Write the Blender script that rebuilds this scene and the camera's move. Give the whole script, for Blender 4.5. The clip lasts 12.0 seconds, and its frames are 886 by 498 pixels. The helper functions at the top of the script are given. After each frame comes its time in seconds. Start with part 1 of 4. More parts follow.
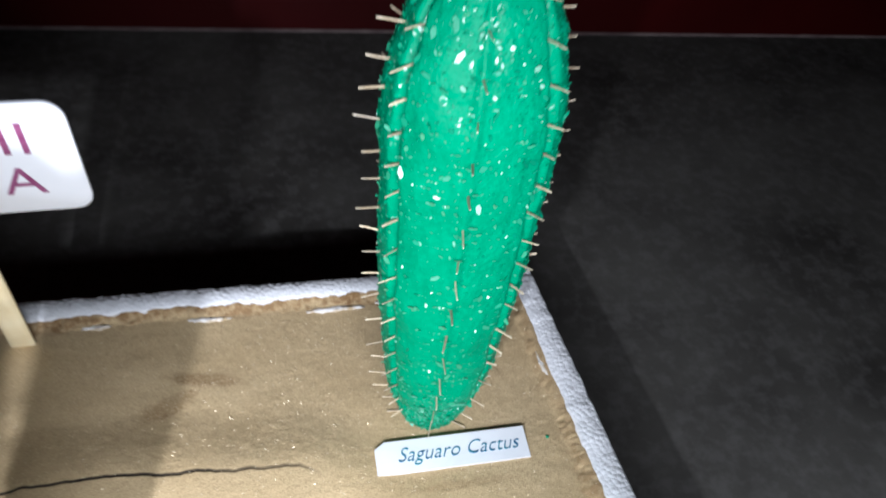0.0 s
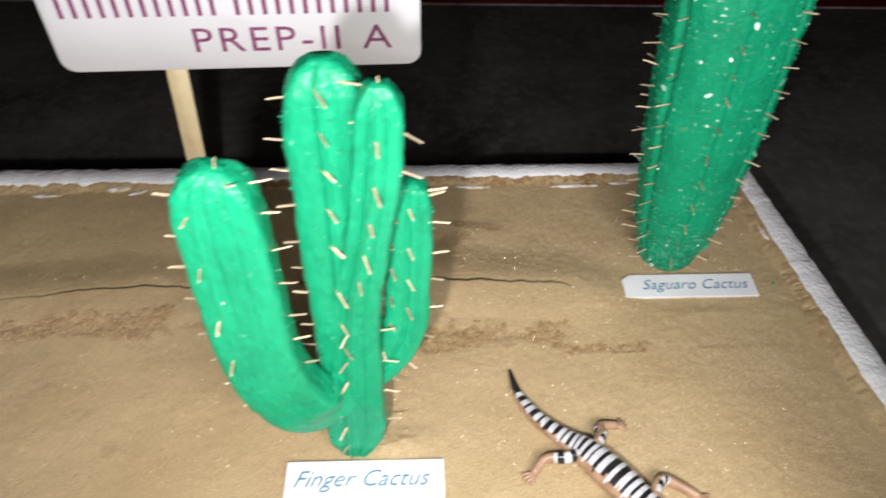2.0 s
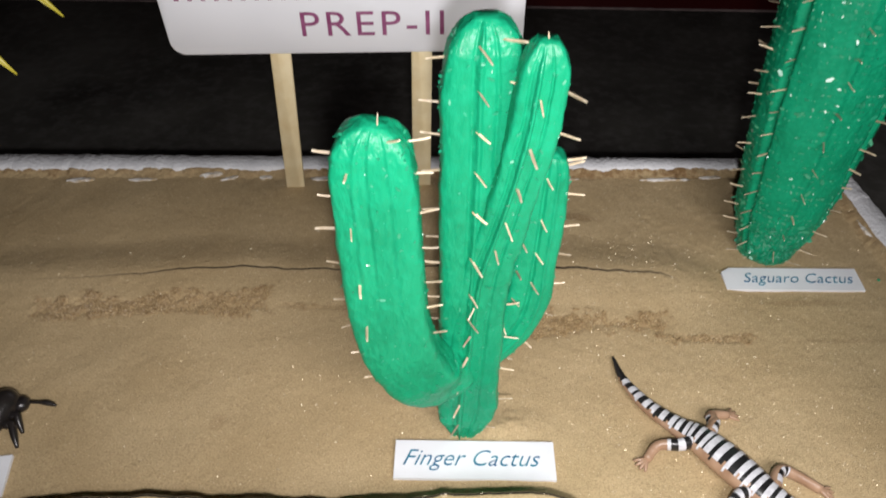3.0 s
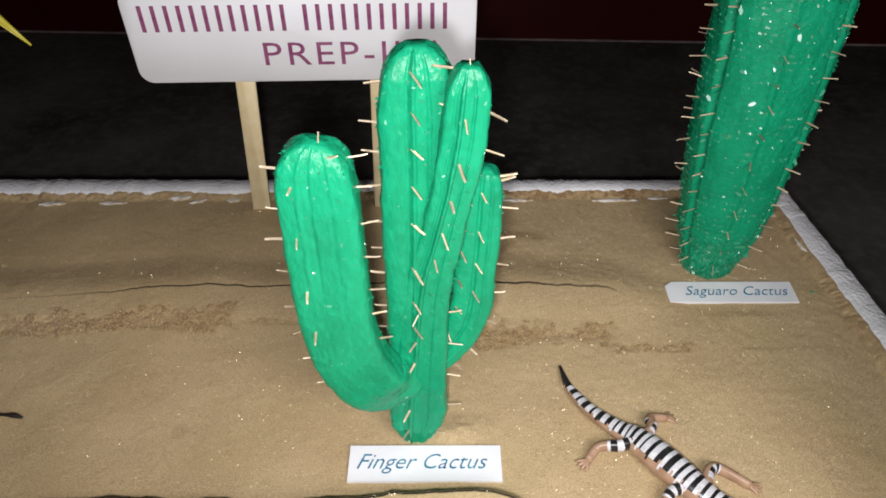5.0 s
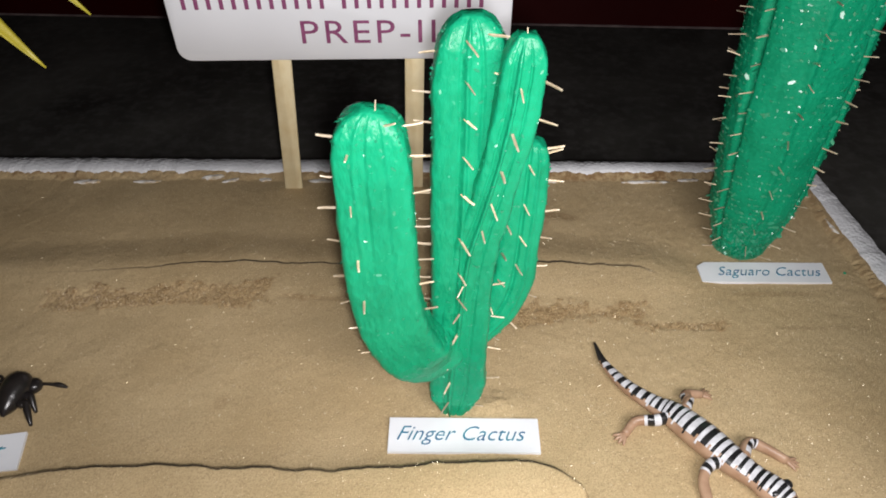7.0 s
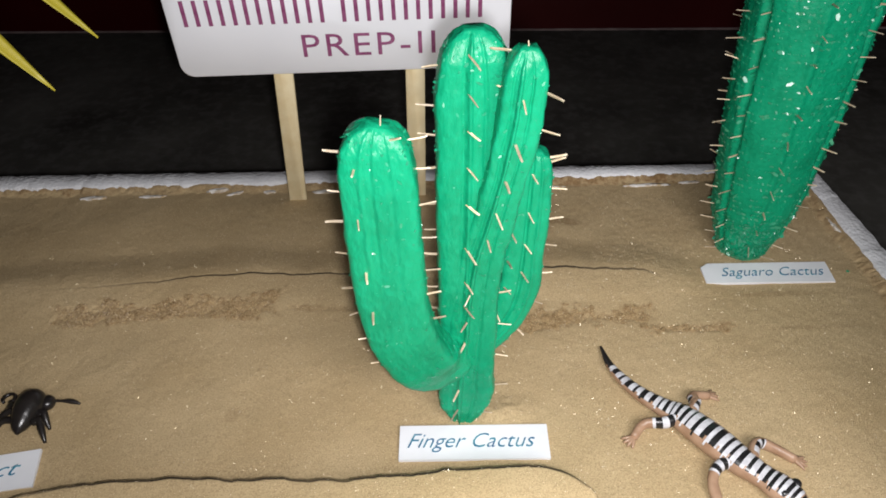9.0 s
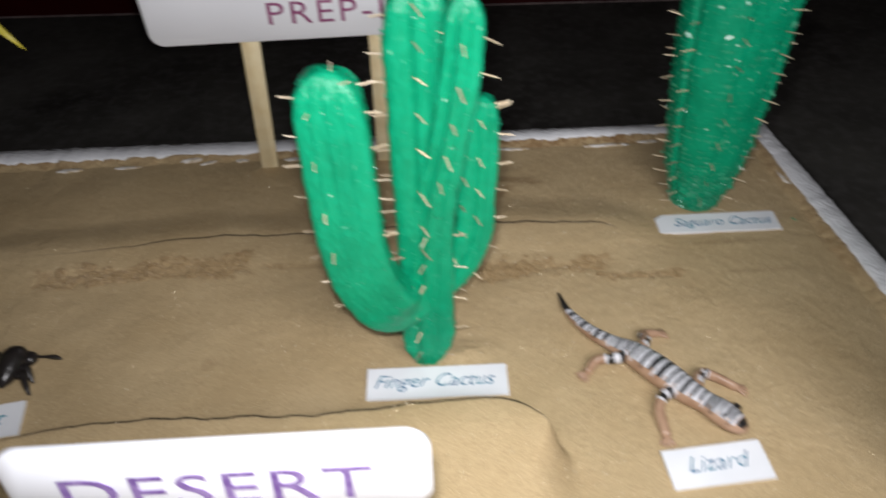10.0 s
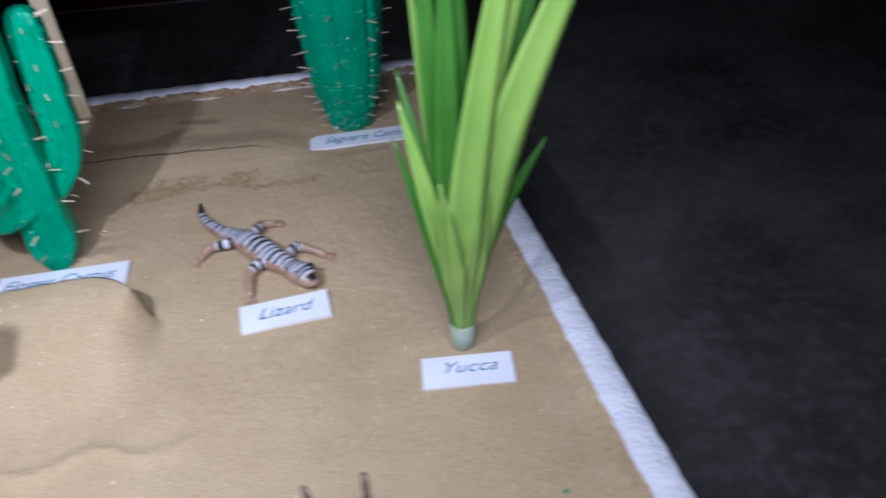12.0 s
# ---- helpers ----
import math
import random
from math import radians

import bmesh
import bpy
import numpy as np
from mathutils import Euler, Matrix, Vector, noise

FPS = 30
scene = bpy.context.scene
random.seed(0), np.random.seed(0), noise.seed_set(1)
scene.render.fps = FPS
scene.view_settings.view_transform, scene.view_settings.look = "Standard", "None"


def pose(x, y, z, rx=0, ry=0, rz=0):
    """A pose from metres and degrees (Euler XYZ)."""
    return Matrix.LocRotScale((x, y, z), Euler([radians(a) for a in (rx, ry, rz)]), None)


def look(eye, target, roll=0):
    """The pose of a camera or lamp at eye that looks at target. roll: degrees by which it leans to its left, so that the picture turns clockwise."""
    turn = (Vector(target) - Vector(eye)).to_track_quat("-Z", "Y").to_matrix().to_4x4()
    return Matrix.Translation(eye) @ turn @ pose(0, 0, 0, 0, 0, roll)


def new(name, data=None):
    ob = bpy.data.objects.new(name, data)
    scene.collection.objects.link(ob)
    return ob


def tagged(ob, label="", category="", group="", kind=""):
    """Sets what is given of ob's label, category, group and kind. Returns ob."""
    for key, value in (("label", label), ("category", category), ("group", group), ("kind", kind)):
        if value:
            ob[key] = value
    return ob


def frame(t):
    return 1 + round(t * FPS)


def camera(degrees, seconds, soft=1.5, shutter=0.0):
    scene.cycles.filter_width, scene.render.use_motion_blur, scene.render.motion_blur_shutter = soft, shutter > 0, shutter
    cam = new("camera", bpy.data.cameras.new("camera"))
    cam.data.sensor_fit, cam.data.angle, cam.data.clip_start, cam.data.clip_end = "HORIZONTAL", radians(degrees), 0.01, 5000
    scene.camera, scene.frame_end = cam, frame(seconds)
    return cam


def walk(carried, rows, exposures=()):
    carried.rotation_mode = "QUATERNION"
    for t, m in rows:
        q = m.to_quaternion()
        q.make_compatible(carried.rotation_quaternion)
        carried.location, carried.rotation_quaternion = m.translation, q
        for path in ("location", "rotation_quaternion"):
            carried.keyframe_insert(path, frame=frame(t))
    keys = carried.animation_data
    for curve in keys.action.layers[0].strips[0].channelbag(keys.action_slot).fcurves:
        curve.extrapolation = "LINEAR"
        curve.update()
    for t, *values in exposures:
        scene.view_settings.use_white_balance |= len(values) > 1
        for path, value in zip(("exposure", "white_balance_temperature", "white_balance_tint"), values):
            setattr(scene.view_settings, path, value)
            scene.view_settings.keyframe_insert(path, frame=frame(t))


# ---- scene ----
# ---- camera ----
cam = camera(63.87, 12.0, soft=1.75, shutter=0.6)
# seconds, x, y, z, yaw, pitch, roll
ROWS = [
    (0, 0.02829, 0.01269, 0.25609, -16.36, -43.63, 7.06),
    (0.5, 0.02906, -0.01290, 0.28064, -13.84, -39.71, 4.23),
    (0.6, 0.02432, -0.01171, 0.28451, -15.51, -40.55, 6.13),
    (1, 0.02269, -0.02302, 0.27713, -12.94, -40.27, 4.03),
    (1.5, -0.00629, -0.04713, 0.25752, -8.47, -41.84, 1.90),
    (2, -0.04120, -0.07979, 0.23499, -2.37, -41.53, 0.36),
    (2.2, -0.05039, -0.08094, 0.23744, -1.84, -42.59, 0.68),
    (2.5, -0.06690, -0.08512, 0.22004, -0.28, -41.52, 0.49),
    (3, -0.07127, -0.08689, 0.22465, 1.01, -40.41, -0.53),
    (3.2, -0.06722, -0.09162, 0.22766, 0.57, -39.61, -0.48),
    (4.8, -0.06369, -0.10110, 0.22643, -0.61, -38.40, 0.32),
    (5, -0.05894, -0.10299, 0.23022, -0.80, -38.03, 0.16),
    (5.5, -0.06264, -0.10231, 0.22272, -1.25, -39.05, 0.82),
    (6, -0.05922, -0.10313, 0.22966, -0.63, -38.78, -0.41),
    (6.5, -0.06352, -0.10313, 0.22494, -0.28, -38.95, -0.29),
    (7, -0.07071, -0.10887, 0.22703, 0.17, -38.76, 0.01),
    (7.2, -0.07139, -0.11060, 0.22271, -0.15, -39.16, 0.03),
    (9, -0.07207, -0.10996, 0.23016, 0.37, -38.40, -1.51),
    (9.5, -0.07145, -0.11590, 0.23052, 0.00, -39.19, -1.61),
    (9.8, -0.06962, -0.12584, 0.23085, 0.02, -38.45, -2.22),
    (10, -0.06172, -0.13143, 0.22781, -0.88, -39.49, -2.22),
    (10.2, -0.04464, -0.14513, 0.22437, -2.50, -38.96, -2.26),
    (10.5, -0.02746, -0.16988, 0.22125, -3.09, -39.84, -1.65),
    (10.8, -0.01847, -0.18368, 0.22525, -2.21, -40.15, -3.39),
    (11, -0.00737, -0.19352, 0.22590, -2.03, -39.88, -4.54),
    (11.5, 0.04514, -0.20695, 0.20487, -6.47, -40.43, -3.57),
    (11.8, 0.06103, -0.21096, 0.20697, -6.86, -39.25, -5.27),
    (12, 0.07052, -0.21655, 0.20426, -8.68, -38.14, -3.45),
]
EXPOSURES = [(0.0, 1.2, 5600, 12), (0.5, 1.52, 6100, 13), (1.0, 1.5, 6150, 12), (1.5, 1.2, 6300, 13), (2.0, 0.6, 6450, 14), (3.0, 0.2, 6400, 14), (5.0, 0.18, 6400, 14), (9.5, 0.2, 6300, 13), (10.5, -0.5, 5950, 14), (11.0, -0.58, 5500, 18), (12.0, -0.3, 5050, 23)]
walk(cam, [(t, pose(x, y, z, 90 + pitch, 0, yaw) @ pose(0, 0, 0, 0, 0, roll)) for t, x, y, z, yaw, pitch, roll in ROWS], EXPOSURES)

# ---- light: a dark room, lit by the small torch of the phone, plus an added soft fill ----
world = bpy.data.worlds.new("dark_room")
world.use_nodes = True
world.node_tree.nodes["Background"].inputs[0].default_value = (0.5, 0.55, 0.6, 1)
world.node_tree.nodes["Background"].inputs[1].default_value = 0.055
scene.world = world
torch = bpy.data.lights.new("phone_torch", "SPOT")
torch.energy, torch.shadow_soft_size, torch.color = 2.3, 0.005, (1.0, 0.97, 0.94)
torch.spot_size, torch.spot_blend = radians(140), 1.0
new("phone_torch", torch).matrix_world = look((-0.066, -0.1085, 0.2205), (-0.100, 0.10, 0.02))
# added soft fill lamp: torch light spread over the stretch it is carried along
sweep = bpy.data.lights.new("torch_sweep_fill", "AREA")
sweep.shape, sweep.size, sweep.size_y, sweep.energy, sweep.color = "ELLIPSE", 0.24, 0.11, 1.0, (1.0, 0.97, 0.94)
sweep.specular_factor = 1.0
new("torch_sweep_fill", sweep).matrix_world = look((0.055, -0.185, 0.250), (0.045, 0.08, 0.0))


# ---- materials ----
def material(name, base, rough=0.6, second=None, scale=60.0, detail=6.0, contrast=(0.35, 0.65), fine=None, fine_scale=900.0, fine_mix=0.25,
             bump=0.0, bump_scale=800.0, bump_size=0.001, metal=0.0, specular=0.5, kind="NOISE", vary=0.0, streak=1.0):
    """Base colour varied by a wide and a fine noise, with a fine relief. Scales are per metre."""
    m = bpy.data.materials.new(name)
    m.use_nodes = True
    n, k = m.node_tree.nodes, m.node_tree.links
    b = n["Principled BSDF"]
    b.inputs["Roughness"].default_value, b.inputs["Metallic"].default_value = rough, metal
    b.inputs["Specular IOR Level"].default_value = specular
    place = n.new("ShaderNodeTexCoord").outputs["Object"]
    if streak != 1.0:
        pull = n.new("ShaderNodeMapping")
        pull.inputs["Scale"].default_value = (1, 1, streak)
        k.new(place, pull.inputs["Vector"])
        place = pull.outputs["Vector"]
    second = second or tuple(c * 0.75 for c in base)
    wide = n.new("ShaderNodeTexNoise")
    wide.inputs["Scale"].default_value, wide.inputs["Detail"].default_value = scale, detail
    k.new(place, wide.inputs["Vector"])
    ramp = n.new("ShaderNodeMapRange")
    ramp.inputs[1].default_value, ramp.inputs[2].default_value = contrast
    k.new(wide.outputs["Fac"], ramp.inputs[0])
    mix = n.new("ShaderNodeMix")
    mix.data_type = "RGBA"
    mix.inputs["A"].default_value, mix.inputs["B"].default_value = (*base, 1), (*second, 1)
    k.new(ramp.outputs[0], mix.inputs["Factor"])
    colour = mix.outputs["Result"]
    if fine:
        speck = n.new("ShaderNodeTexNoise")
        speck.inputs["Scale"].default_value, speck.inputs["Detail"].default_value = fine_scale, 3
        k.new(place, speck.inputs["Vector"])
        narrow = n.new("ShaderNodeMapRange")
        narrow.inputs[1].default_value, narrow.inputs[2].default_value, narrow.inputs[4].default_value = 0.45, 0.65, fine_mix
        k.new(speck.outputs["Fac"], narrow.inputs[0])
        over = n.new("ShaderNodeMix")
        over.data_type = "RGBA"
        k.new(narrow.outputs[0], over.inputs["Factor"])
        k.new(colour, over.inputs["A"])
        over.inputs["B"].default_value = (*fine, 1)
        colour = over.outputs["Result"]
    if vary:
        info, hsv = n.new("ShaderNodeObjectInfo"), n.new("ShaderNodeHueSaturation")
        spread = n.new("ShaderNodeMapRange")
        spread.inputs[3].default_value, spread.inputs[4].default_value = 1 - vary, 1 + vary
        k.new(info.outputs["Random"], spread.inputs[0])
        k.new(spread.outputs[0], hsv.inputs["Value"])
        k.new(colour, hsv.inputs["Color"])
        colour = hsv.outputs["Color"]
    k.new(colour, b.inputs["Base Color"])
    if bump:
        if kind == "VORONOI":
            relief = n.new("ShaderNodeTexVoronoi")
            relief.inputs["Scale"].default_value = bump_scale
            out = relief.outputs["Distance"]
        else:
            relief = n.new("ShaderNodeTexNoise")
            relief.inputs["Scale"].default_value, relief.inputs["Detail"].default_value = bump_scale, 4
            out = relief.outputs["Fac"]
        k.new(place, relief.inputs["Vector"])
        raise_ = n.new("ShaderNodeBump")
        raise_.inputs["Strength"].default_value, raise_.inputs["Distance"].default_value = bump, bump_size
        raise_.invert = kind == "VORONOI"
        k.new(out, raise_.inputs["Height"])
        k.new(raise_.outputs["Normal"], b.inputs["Normal"])
    return m


def sand_material():
    """Fine tan sand, browner where it is coarse or soaked with glue; the cracks' shade is painted in near-black."""
    m = material("sand", (0.57, 0.437, 0.25), 0.85, (0.48, 0.356, 0.19), 22, 8, (0.3, 0.7), (0.29, 0.20, 0.10), 1700, 0.55, 0.7, 2300, 0.0006, specular=0.3)
    n, k = m.node_tree.nodes, m.node_tree.links
    b = n["Principled BSDF"]
    colour = b.inputs["Base Color"].links[0].from_socket
    for name, tint in (("coarse", (0.225, 0.138, 0.060)), ("glue", (0.235, 0.138, 0.060)), ("crack_shade", (0.012, 0.009, 0.007))):
        mask, over = n.new("ShaderNodeAttribute"), n.new("ShaderNodeMix")
        mask.attribute_name, over.data_type = name, "RGBA"
        share = mask.outputs["Fac"]
        if name != "crack_shade":
            grain, span, times = n.new("ShaderNodeTexNoise"), n.new("ShaderNodeMapRange"), n.new("ShaderNodeMath")
            grain.inputs["Scale"].default_value, grain.inputs["Detail"].default_value = 950 if name == "coarse" else 320, 5
            k.new(n.new("ShaderNodeTexCoord").outputs["Object"], grain.inputs["Vector"])
            span.inputs[1].default_value, span.inputs[2].default_value, span.inputs[3].default_value = 0.38, 0.58, 0.3
            k.new(grain.outputs["Fac"], span.inputs[0])
            times.operation = "MULTIPLY"
            k.new(share, times.inputs[0])
            k.new(span.outputs[0], times.inputs[1])
            share = times.outputs[0]
        k.new(share, over.inputs["Factor"])
        k.new(colour, over.inputs["A"])
        over.inputs["B"].default_value = (*tint, 1)
        colour = over.outputs["Result"]
    k.new(colour, b.inputs["Base Color"])
    return m


def leaf_material(name, base, second, rough=0.35):
    m = material(name, base, rough, second, 35, 3, (0.3, 0.7), bump=0.25, bump_scale=300, bump_size=0.0006)
    b = m.node_tree.nodes["Principled BSDF"]
    b.inputs["Subsurface Weight"].default_value = 0.0
    return m


SAND = sand_material()
FOAM = material("white_foam", (0.80, 0.81, 0.83), 0.75, (0.72, 0.73, 0.75), 40, 4, bump=0.5, bump_scale=520, bump_size=0.0009, kind="VORONOI")
FOAM_DIRTY = material("torn_foam", (0.78, 0.76, 0.72), 0.8, (0.5, 0.38, 0.22), 220, 4, (0.45, 0.7), bump=0.9, bump_scale=500, bump_size=0.0012)
GREEN = material("green_paint", (0.0015, 0.275, 0.135), 0.5, (0.001, 0.215, 0.103), 55, 7, (0.35, 0.7), (0.006, 0.33, 0.17), 500, 0.35, 0.45, 520, 0.0012, specular=0.16)
GREEN_FLAT = material("brushed_green_paint", (0.004, 0.30, 0.145), 0.36, (0.003, 0.235, 0.112), 70, 7, (0.35, 0.70), (0.010, 0.36, 0.19), 420, 0.35, 0.55, 620, 0.0011, specular=0.3, streak=0.5)
GREEN_GLOSS = material("glossy_green_paint_bead", (0.01, 0.32, 0.17), 0.36, (0.012, 0.26, 0.13), 300, 2, specular=1.0)
GREEN_GLOSS.node_tree.nodes["Principled BSDF"].inputs["Coat Weight"].default_value = 1.0
GREEN_GLOSS.node_tree.nodes["Principled BSDF"].inputs["Coat Roughness"].default_value = 0.3
SPLINT = material("bamboo_splint", (0.66, 0.57, 0.42), 0.4, (0.40, 0.29, 0.17), 220, 3, (0.35, 0.6), vary=0.45)
STICK = material("pale_wood", (0.80, 0.69, 0.44), 0.55, (0.70, 0.55, 0.29), 90, 5, (0.4, 0.75), bump=0.15, bump_scale=500)
BOARD = material("white_board", (0.79, 0.81, 0.85), 0.4, (0.75, 0.77, 0.81), 20, 2, specular=0.4)
PAPER = material("white_paper", (0.80, 0.82, 0.85), 0.6, (0.74, 0.76, 0.79), 60, 3)
BLUE_INK = material("blue_ink", (0.015, 0.11, 0.24), 0.5, (0.03, 0.24, 0.33), 200, 2)
PLUM_INK = material("plum_marker", (0.20, 0.035, 0.12), 0.5, (0.30, 0.09, 0.20), 220, 3)
VIOLET_INK = material("violet_marker", (0.14, 0.07, 0.27), 0.4, (0.28, 0.2, 0.42), 300, 3)
CEMENT = material("dark_cement", (0.090, 0.087, 0.078), 0.65, (0.032, 0.030, 0.027), 11, 10, (0.3, 0.72), (0.15, 0.145, 0.14), 130, 0.25, 0.15, 240, 0.0015, specular=0.12)
MAROON = material("maroon_wall_paint", (0.044, 0.0016, 0.0018), 0.42, (0.029, 0.0009, 0.001), 8, 6, (0.3, 0.7), specular=0.22, bump=0.12, bump_scale=60, bump_size=0.003)
DUST = material("dusty_cement", (0.22, 0.17, 0.16), 0.8, (0.12, 0.08, 0.08), 50, 6, bump=0.4, bump_scale=200)
PLASTER = material("dim_plaster", (0.3, 0.29, 0.27), 0.8, None, 5, 5)
TOY_BROWN = material("brown_rubber", (0.41, 0.265, 0.175), 0.36, (0.30, 0.18, 0.11), 150, 3, bump=0.2, bump_scale=500)
TOY_WHITE = material("white_toy_paint", (0.66, 0.67, 0.70), 0.4, (0.50, 0.50, 0.53), 420, 4, bump=0.3, bump_scale=600)
TOY_BLACK = material("black_toy_paint", (0.012, 0.011, 0.012), 0.3, (0.02, 0.02, 0.02), 200, 2)
BLACK = material("black_rubber", (0.012, 0.010, 0.010), 0.28, (0.02, 0.017, 0.015), 200, 3, bump=0.25, bump_scale=350)
LEAF_LIGHT = leaf_material("light_green_leaf", (0.31, 0.50, 0.09), (0.21, 0.40, 0.06), 0.3)
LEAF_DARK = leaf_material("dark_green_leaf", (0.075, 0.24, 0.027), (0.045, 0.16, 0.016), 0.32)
LEAF_PALE = leaf_material("pale_leaf_base", (0.27, 0.42, 0.09), (0.17, 0.32, 0.05), 0.4)
LEAF_YELLOW = leaf_material("yellow_leaf", (0.34, 0.28, 0.02), (0.24, 0.21, 0.015), 0.5)
STUB = material("milky_plastic", (0.50, 0.58, 0.45), 0.2, (0.42, 0.52, 0.36), 120, 3)
STUB.node_tree.nodes["Principled BSDF"].inputs["Transmission Weight"].default_value = 0.2
QUILL = material("pale_straw", (0.62, 0.55, 0.45), 0.6, (0.45, 0.37, 0.27), 200, 3)
QUILL_TIP = material("brown_straw_tip", (0.12, 0.08, 0.05), 0.6, (0.2, 0.14, 0.09), 200, 3)
GRAIN = material("coarse_grain", (0.50, 0.37, 0.19), 0.45, (0.22, 0.14, 0.06), 60, 3)
_n, _k = GRAIN.node_tree.nodes, GRAIN.node_tree.links
_k.new(_n.new("ShaderNodeNewGeometry").outputs["Random Per Island"], next(q for q in _n if q.bl_idname == "ShaderNodeMix").inputs["Factor"])
MICA = material("mica_flake", (0.95, 0.88, 0.7), 0.42, (0.9, 0.75, 0.5), 400, 1, metal=1.0)


# ---- building helpers ----
def finish(name, bm, mats, parent=None, label="", smooth=True):
    """Links a bmesh as one mesh object, under a parent if there is one."""
    me = bpy.data.meshes.new(name)
    bmesh.ops.recalc_face_normals(bm, faces=bm.faces)
    bm.to_mesh(me)
    bm.free()
    for m in mats if isinstance(mats, (list, tuple)) else [mats]:
        me.materials.append(m)
    if smooth:
        me.polygons.foreach_set("use_smooth", [True] * len(me.polygons))
    ob = new(name, me)
    ob.parent = parent
    if label:
        tagged(ob, label)
    return ob


def part(name, bm, mats, parent, label="", smooth=True):
    return finish(name, bm, mats, parent, label, smooth)


def thing(name, m, label, category, group="", kind=""):
    ob = new(name)
    ob.empty_display_size = 0.02
    ob.matrix_world = m
    return tagged(ob, label, category, group, kind)


def along(points, count):
    """Points of a smooth curve through the given ones (tuples of any length), evenly in the parameter."""
    p = np.array(points, float)
    p = np.vstack([2 * p[0] - p[1], p, 2 * p[-1] - p[-2]])
    out = []
    for s in np.linspace(0, len(p) - 3 - 1e-6, count):
        i, t = int(s), s - int(s)
        a, b, c, d = p[i : i + 4]
        out.append(0.5 * (2 * b + (c - a) * t + (2 * a - 5 * b + 4 * c - d) * t * t + (3 * b - a - 3 * c + d) * t**3))
    return np.array(out)


def skin(bm, rings, close=True, pick=None):
    """Joins rings of equal length into a skin; pick(ring, place) gives a face's material."""
    rows = [[bm.verts.new(v) for v in ring] for ring in rings]
    count = len(rows[0])
    for i in range(len(rows) - 1):
        for j in range(count):
            f = bm.faces.new((rows[i][j], rows[i][(j + 1) % count], rows[i + 1][(j + 1) % count], rows[i + 1][j]))
            if pick:
                f.material_index = pick(i, j)
    if close:
        for row, i in ((rows[0], 0), (rows[-1], len(rows) - 2)):
            f = bm.faces.new(row)
            if pick:
                f.material_index = pick(i, 0)
    return rows


def side_and_front(path):
    """Side and front directions along a path; the front looks to -y as far as it can."""
    out = []
    for i in range(len(path)):
        way = Vector(path[min(i + 1, len(path) - 1)][:3] - path[max(i - 1, 0)][:3]).normalized()
        front = Vector((0, -1, 0.02))
        front = (front - way * front.dot(way)).normalized()
        out.append((front.cross(way).normalized() * -1, front))
    return out


def tube(bm, points, count=12, seg=10, pick=None, flat=1.0):
    """A round limb through points of (x, y, z, radius)."""
    path = along(points, count)
    rings = []
    for (x, y, z, r), (side, front) in zip(path, side_and_front(path)):
        rings.append([Vector((x, y, z)) + side * (max(r, 1e-5) * math.cos(a)) + front * (max(r, 1e-5) * flat * math.sin(a)) for a in np.linspace(0, 2 * math.pi, seg, endpoint=False)])
    skin(bm, rings, pick=pick)
    return path


def slab(bm, width, height, thick, radius, seg=6, low=(0, 0, 0)):
    """A board in the x-z plane with rounded corners; low: its lower middle on the front face, which looks to -y."""
    outline = []
    for cx, cz, start in ((width / 2 - radius, height - radius, 0), (-width / 2 + radius, height - radius, 90), (-width / 2 + radius, radius, 180), (width / 2 - radius, radius, 270)):
        for a in np.linspace(start, start + 90, seg):
            outline.append((cx + radius * math.cos(radians(a)), cz + radius * math.sin(radians(a))))
    rings = []
    for inset, y in ((0.0003, 0), (0, 0.0003), (0, thick - 0.0003), (0.0003, thick)):
        k = 1 - 2 * inset / height
        rings.append([Vector((low[0] + x * (1 - 2 * inset / width), low[1] + y, low[2] + height / 2 + (z - height / 2) * k)) for x, z in outline])
    skin(bm, rings)


def box(bm, size, middle, bevel=0.0):
    made = bmesh.ops.create_cube(bm, size=1, matrix=Matrix.Translation(middle) @ Matrix.Diagonal((*size, 1)))
    if bevel:
        edges = list({e for v in made["verts"] for e in v.link_edges})
        bmesh.ops.bevel(bm, geom=edges, offset=bevel, segments=2, affect="EDGES", profile=0.5)


def lettering(name, text, width, height, parent, m, mat, shear=0.0, thin=0.0, spacing=1.0):
    """Words as a thin mesh, scaled to a width and height, lying in the x-y plane of m with the first letter's foot at its origin."""
    curve = bpy.data.curves.new("words", "FONT")
    curve.body, curve.size, curve.shear, curve.offset, curve.extrude, curve.resolution_u, curve.space_character = text, 1.0, shear, thin, 0.004, 3, spacing
    ob = bpy.data.objects.new("words", curve)
    scene.collection.objects.link(ob)
    me = bpy.data.meshes.new_from_object(ob.evaluated_get(bpy.context.evaluated_depsgraph_get()))
    bpy.data.objects.remove(ob)
    bpy.data.curves.remove(curve)
    co = np.empty(len(me.vertices) * 3)
    me.vertices.foreach_get("co", co)
    co = co.reshape(-1, 3)
    co[:, 0] = (co[:, 0] - co[:, 0].min()) * width / np.ptp(co[:, 0])
    co[:, 1] *= height / 0.73
    co[:, 2] *= 0.04
    me.vertices.foreach_set("co", co.ravel())
    me.materials.clear()
    me.materials.append(mat)
    me.name = name
    out = new(name, me)
    out.parent, out.matrix_local = parent, m
    return out


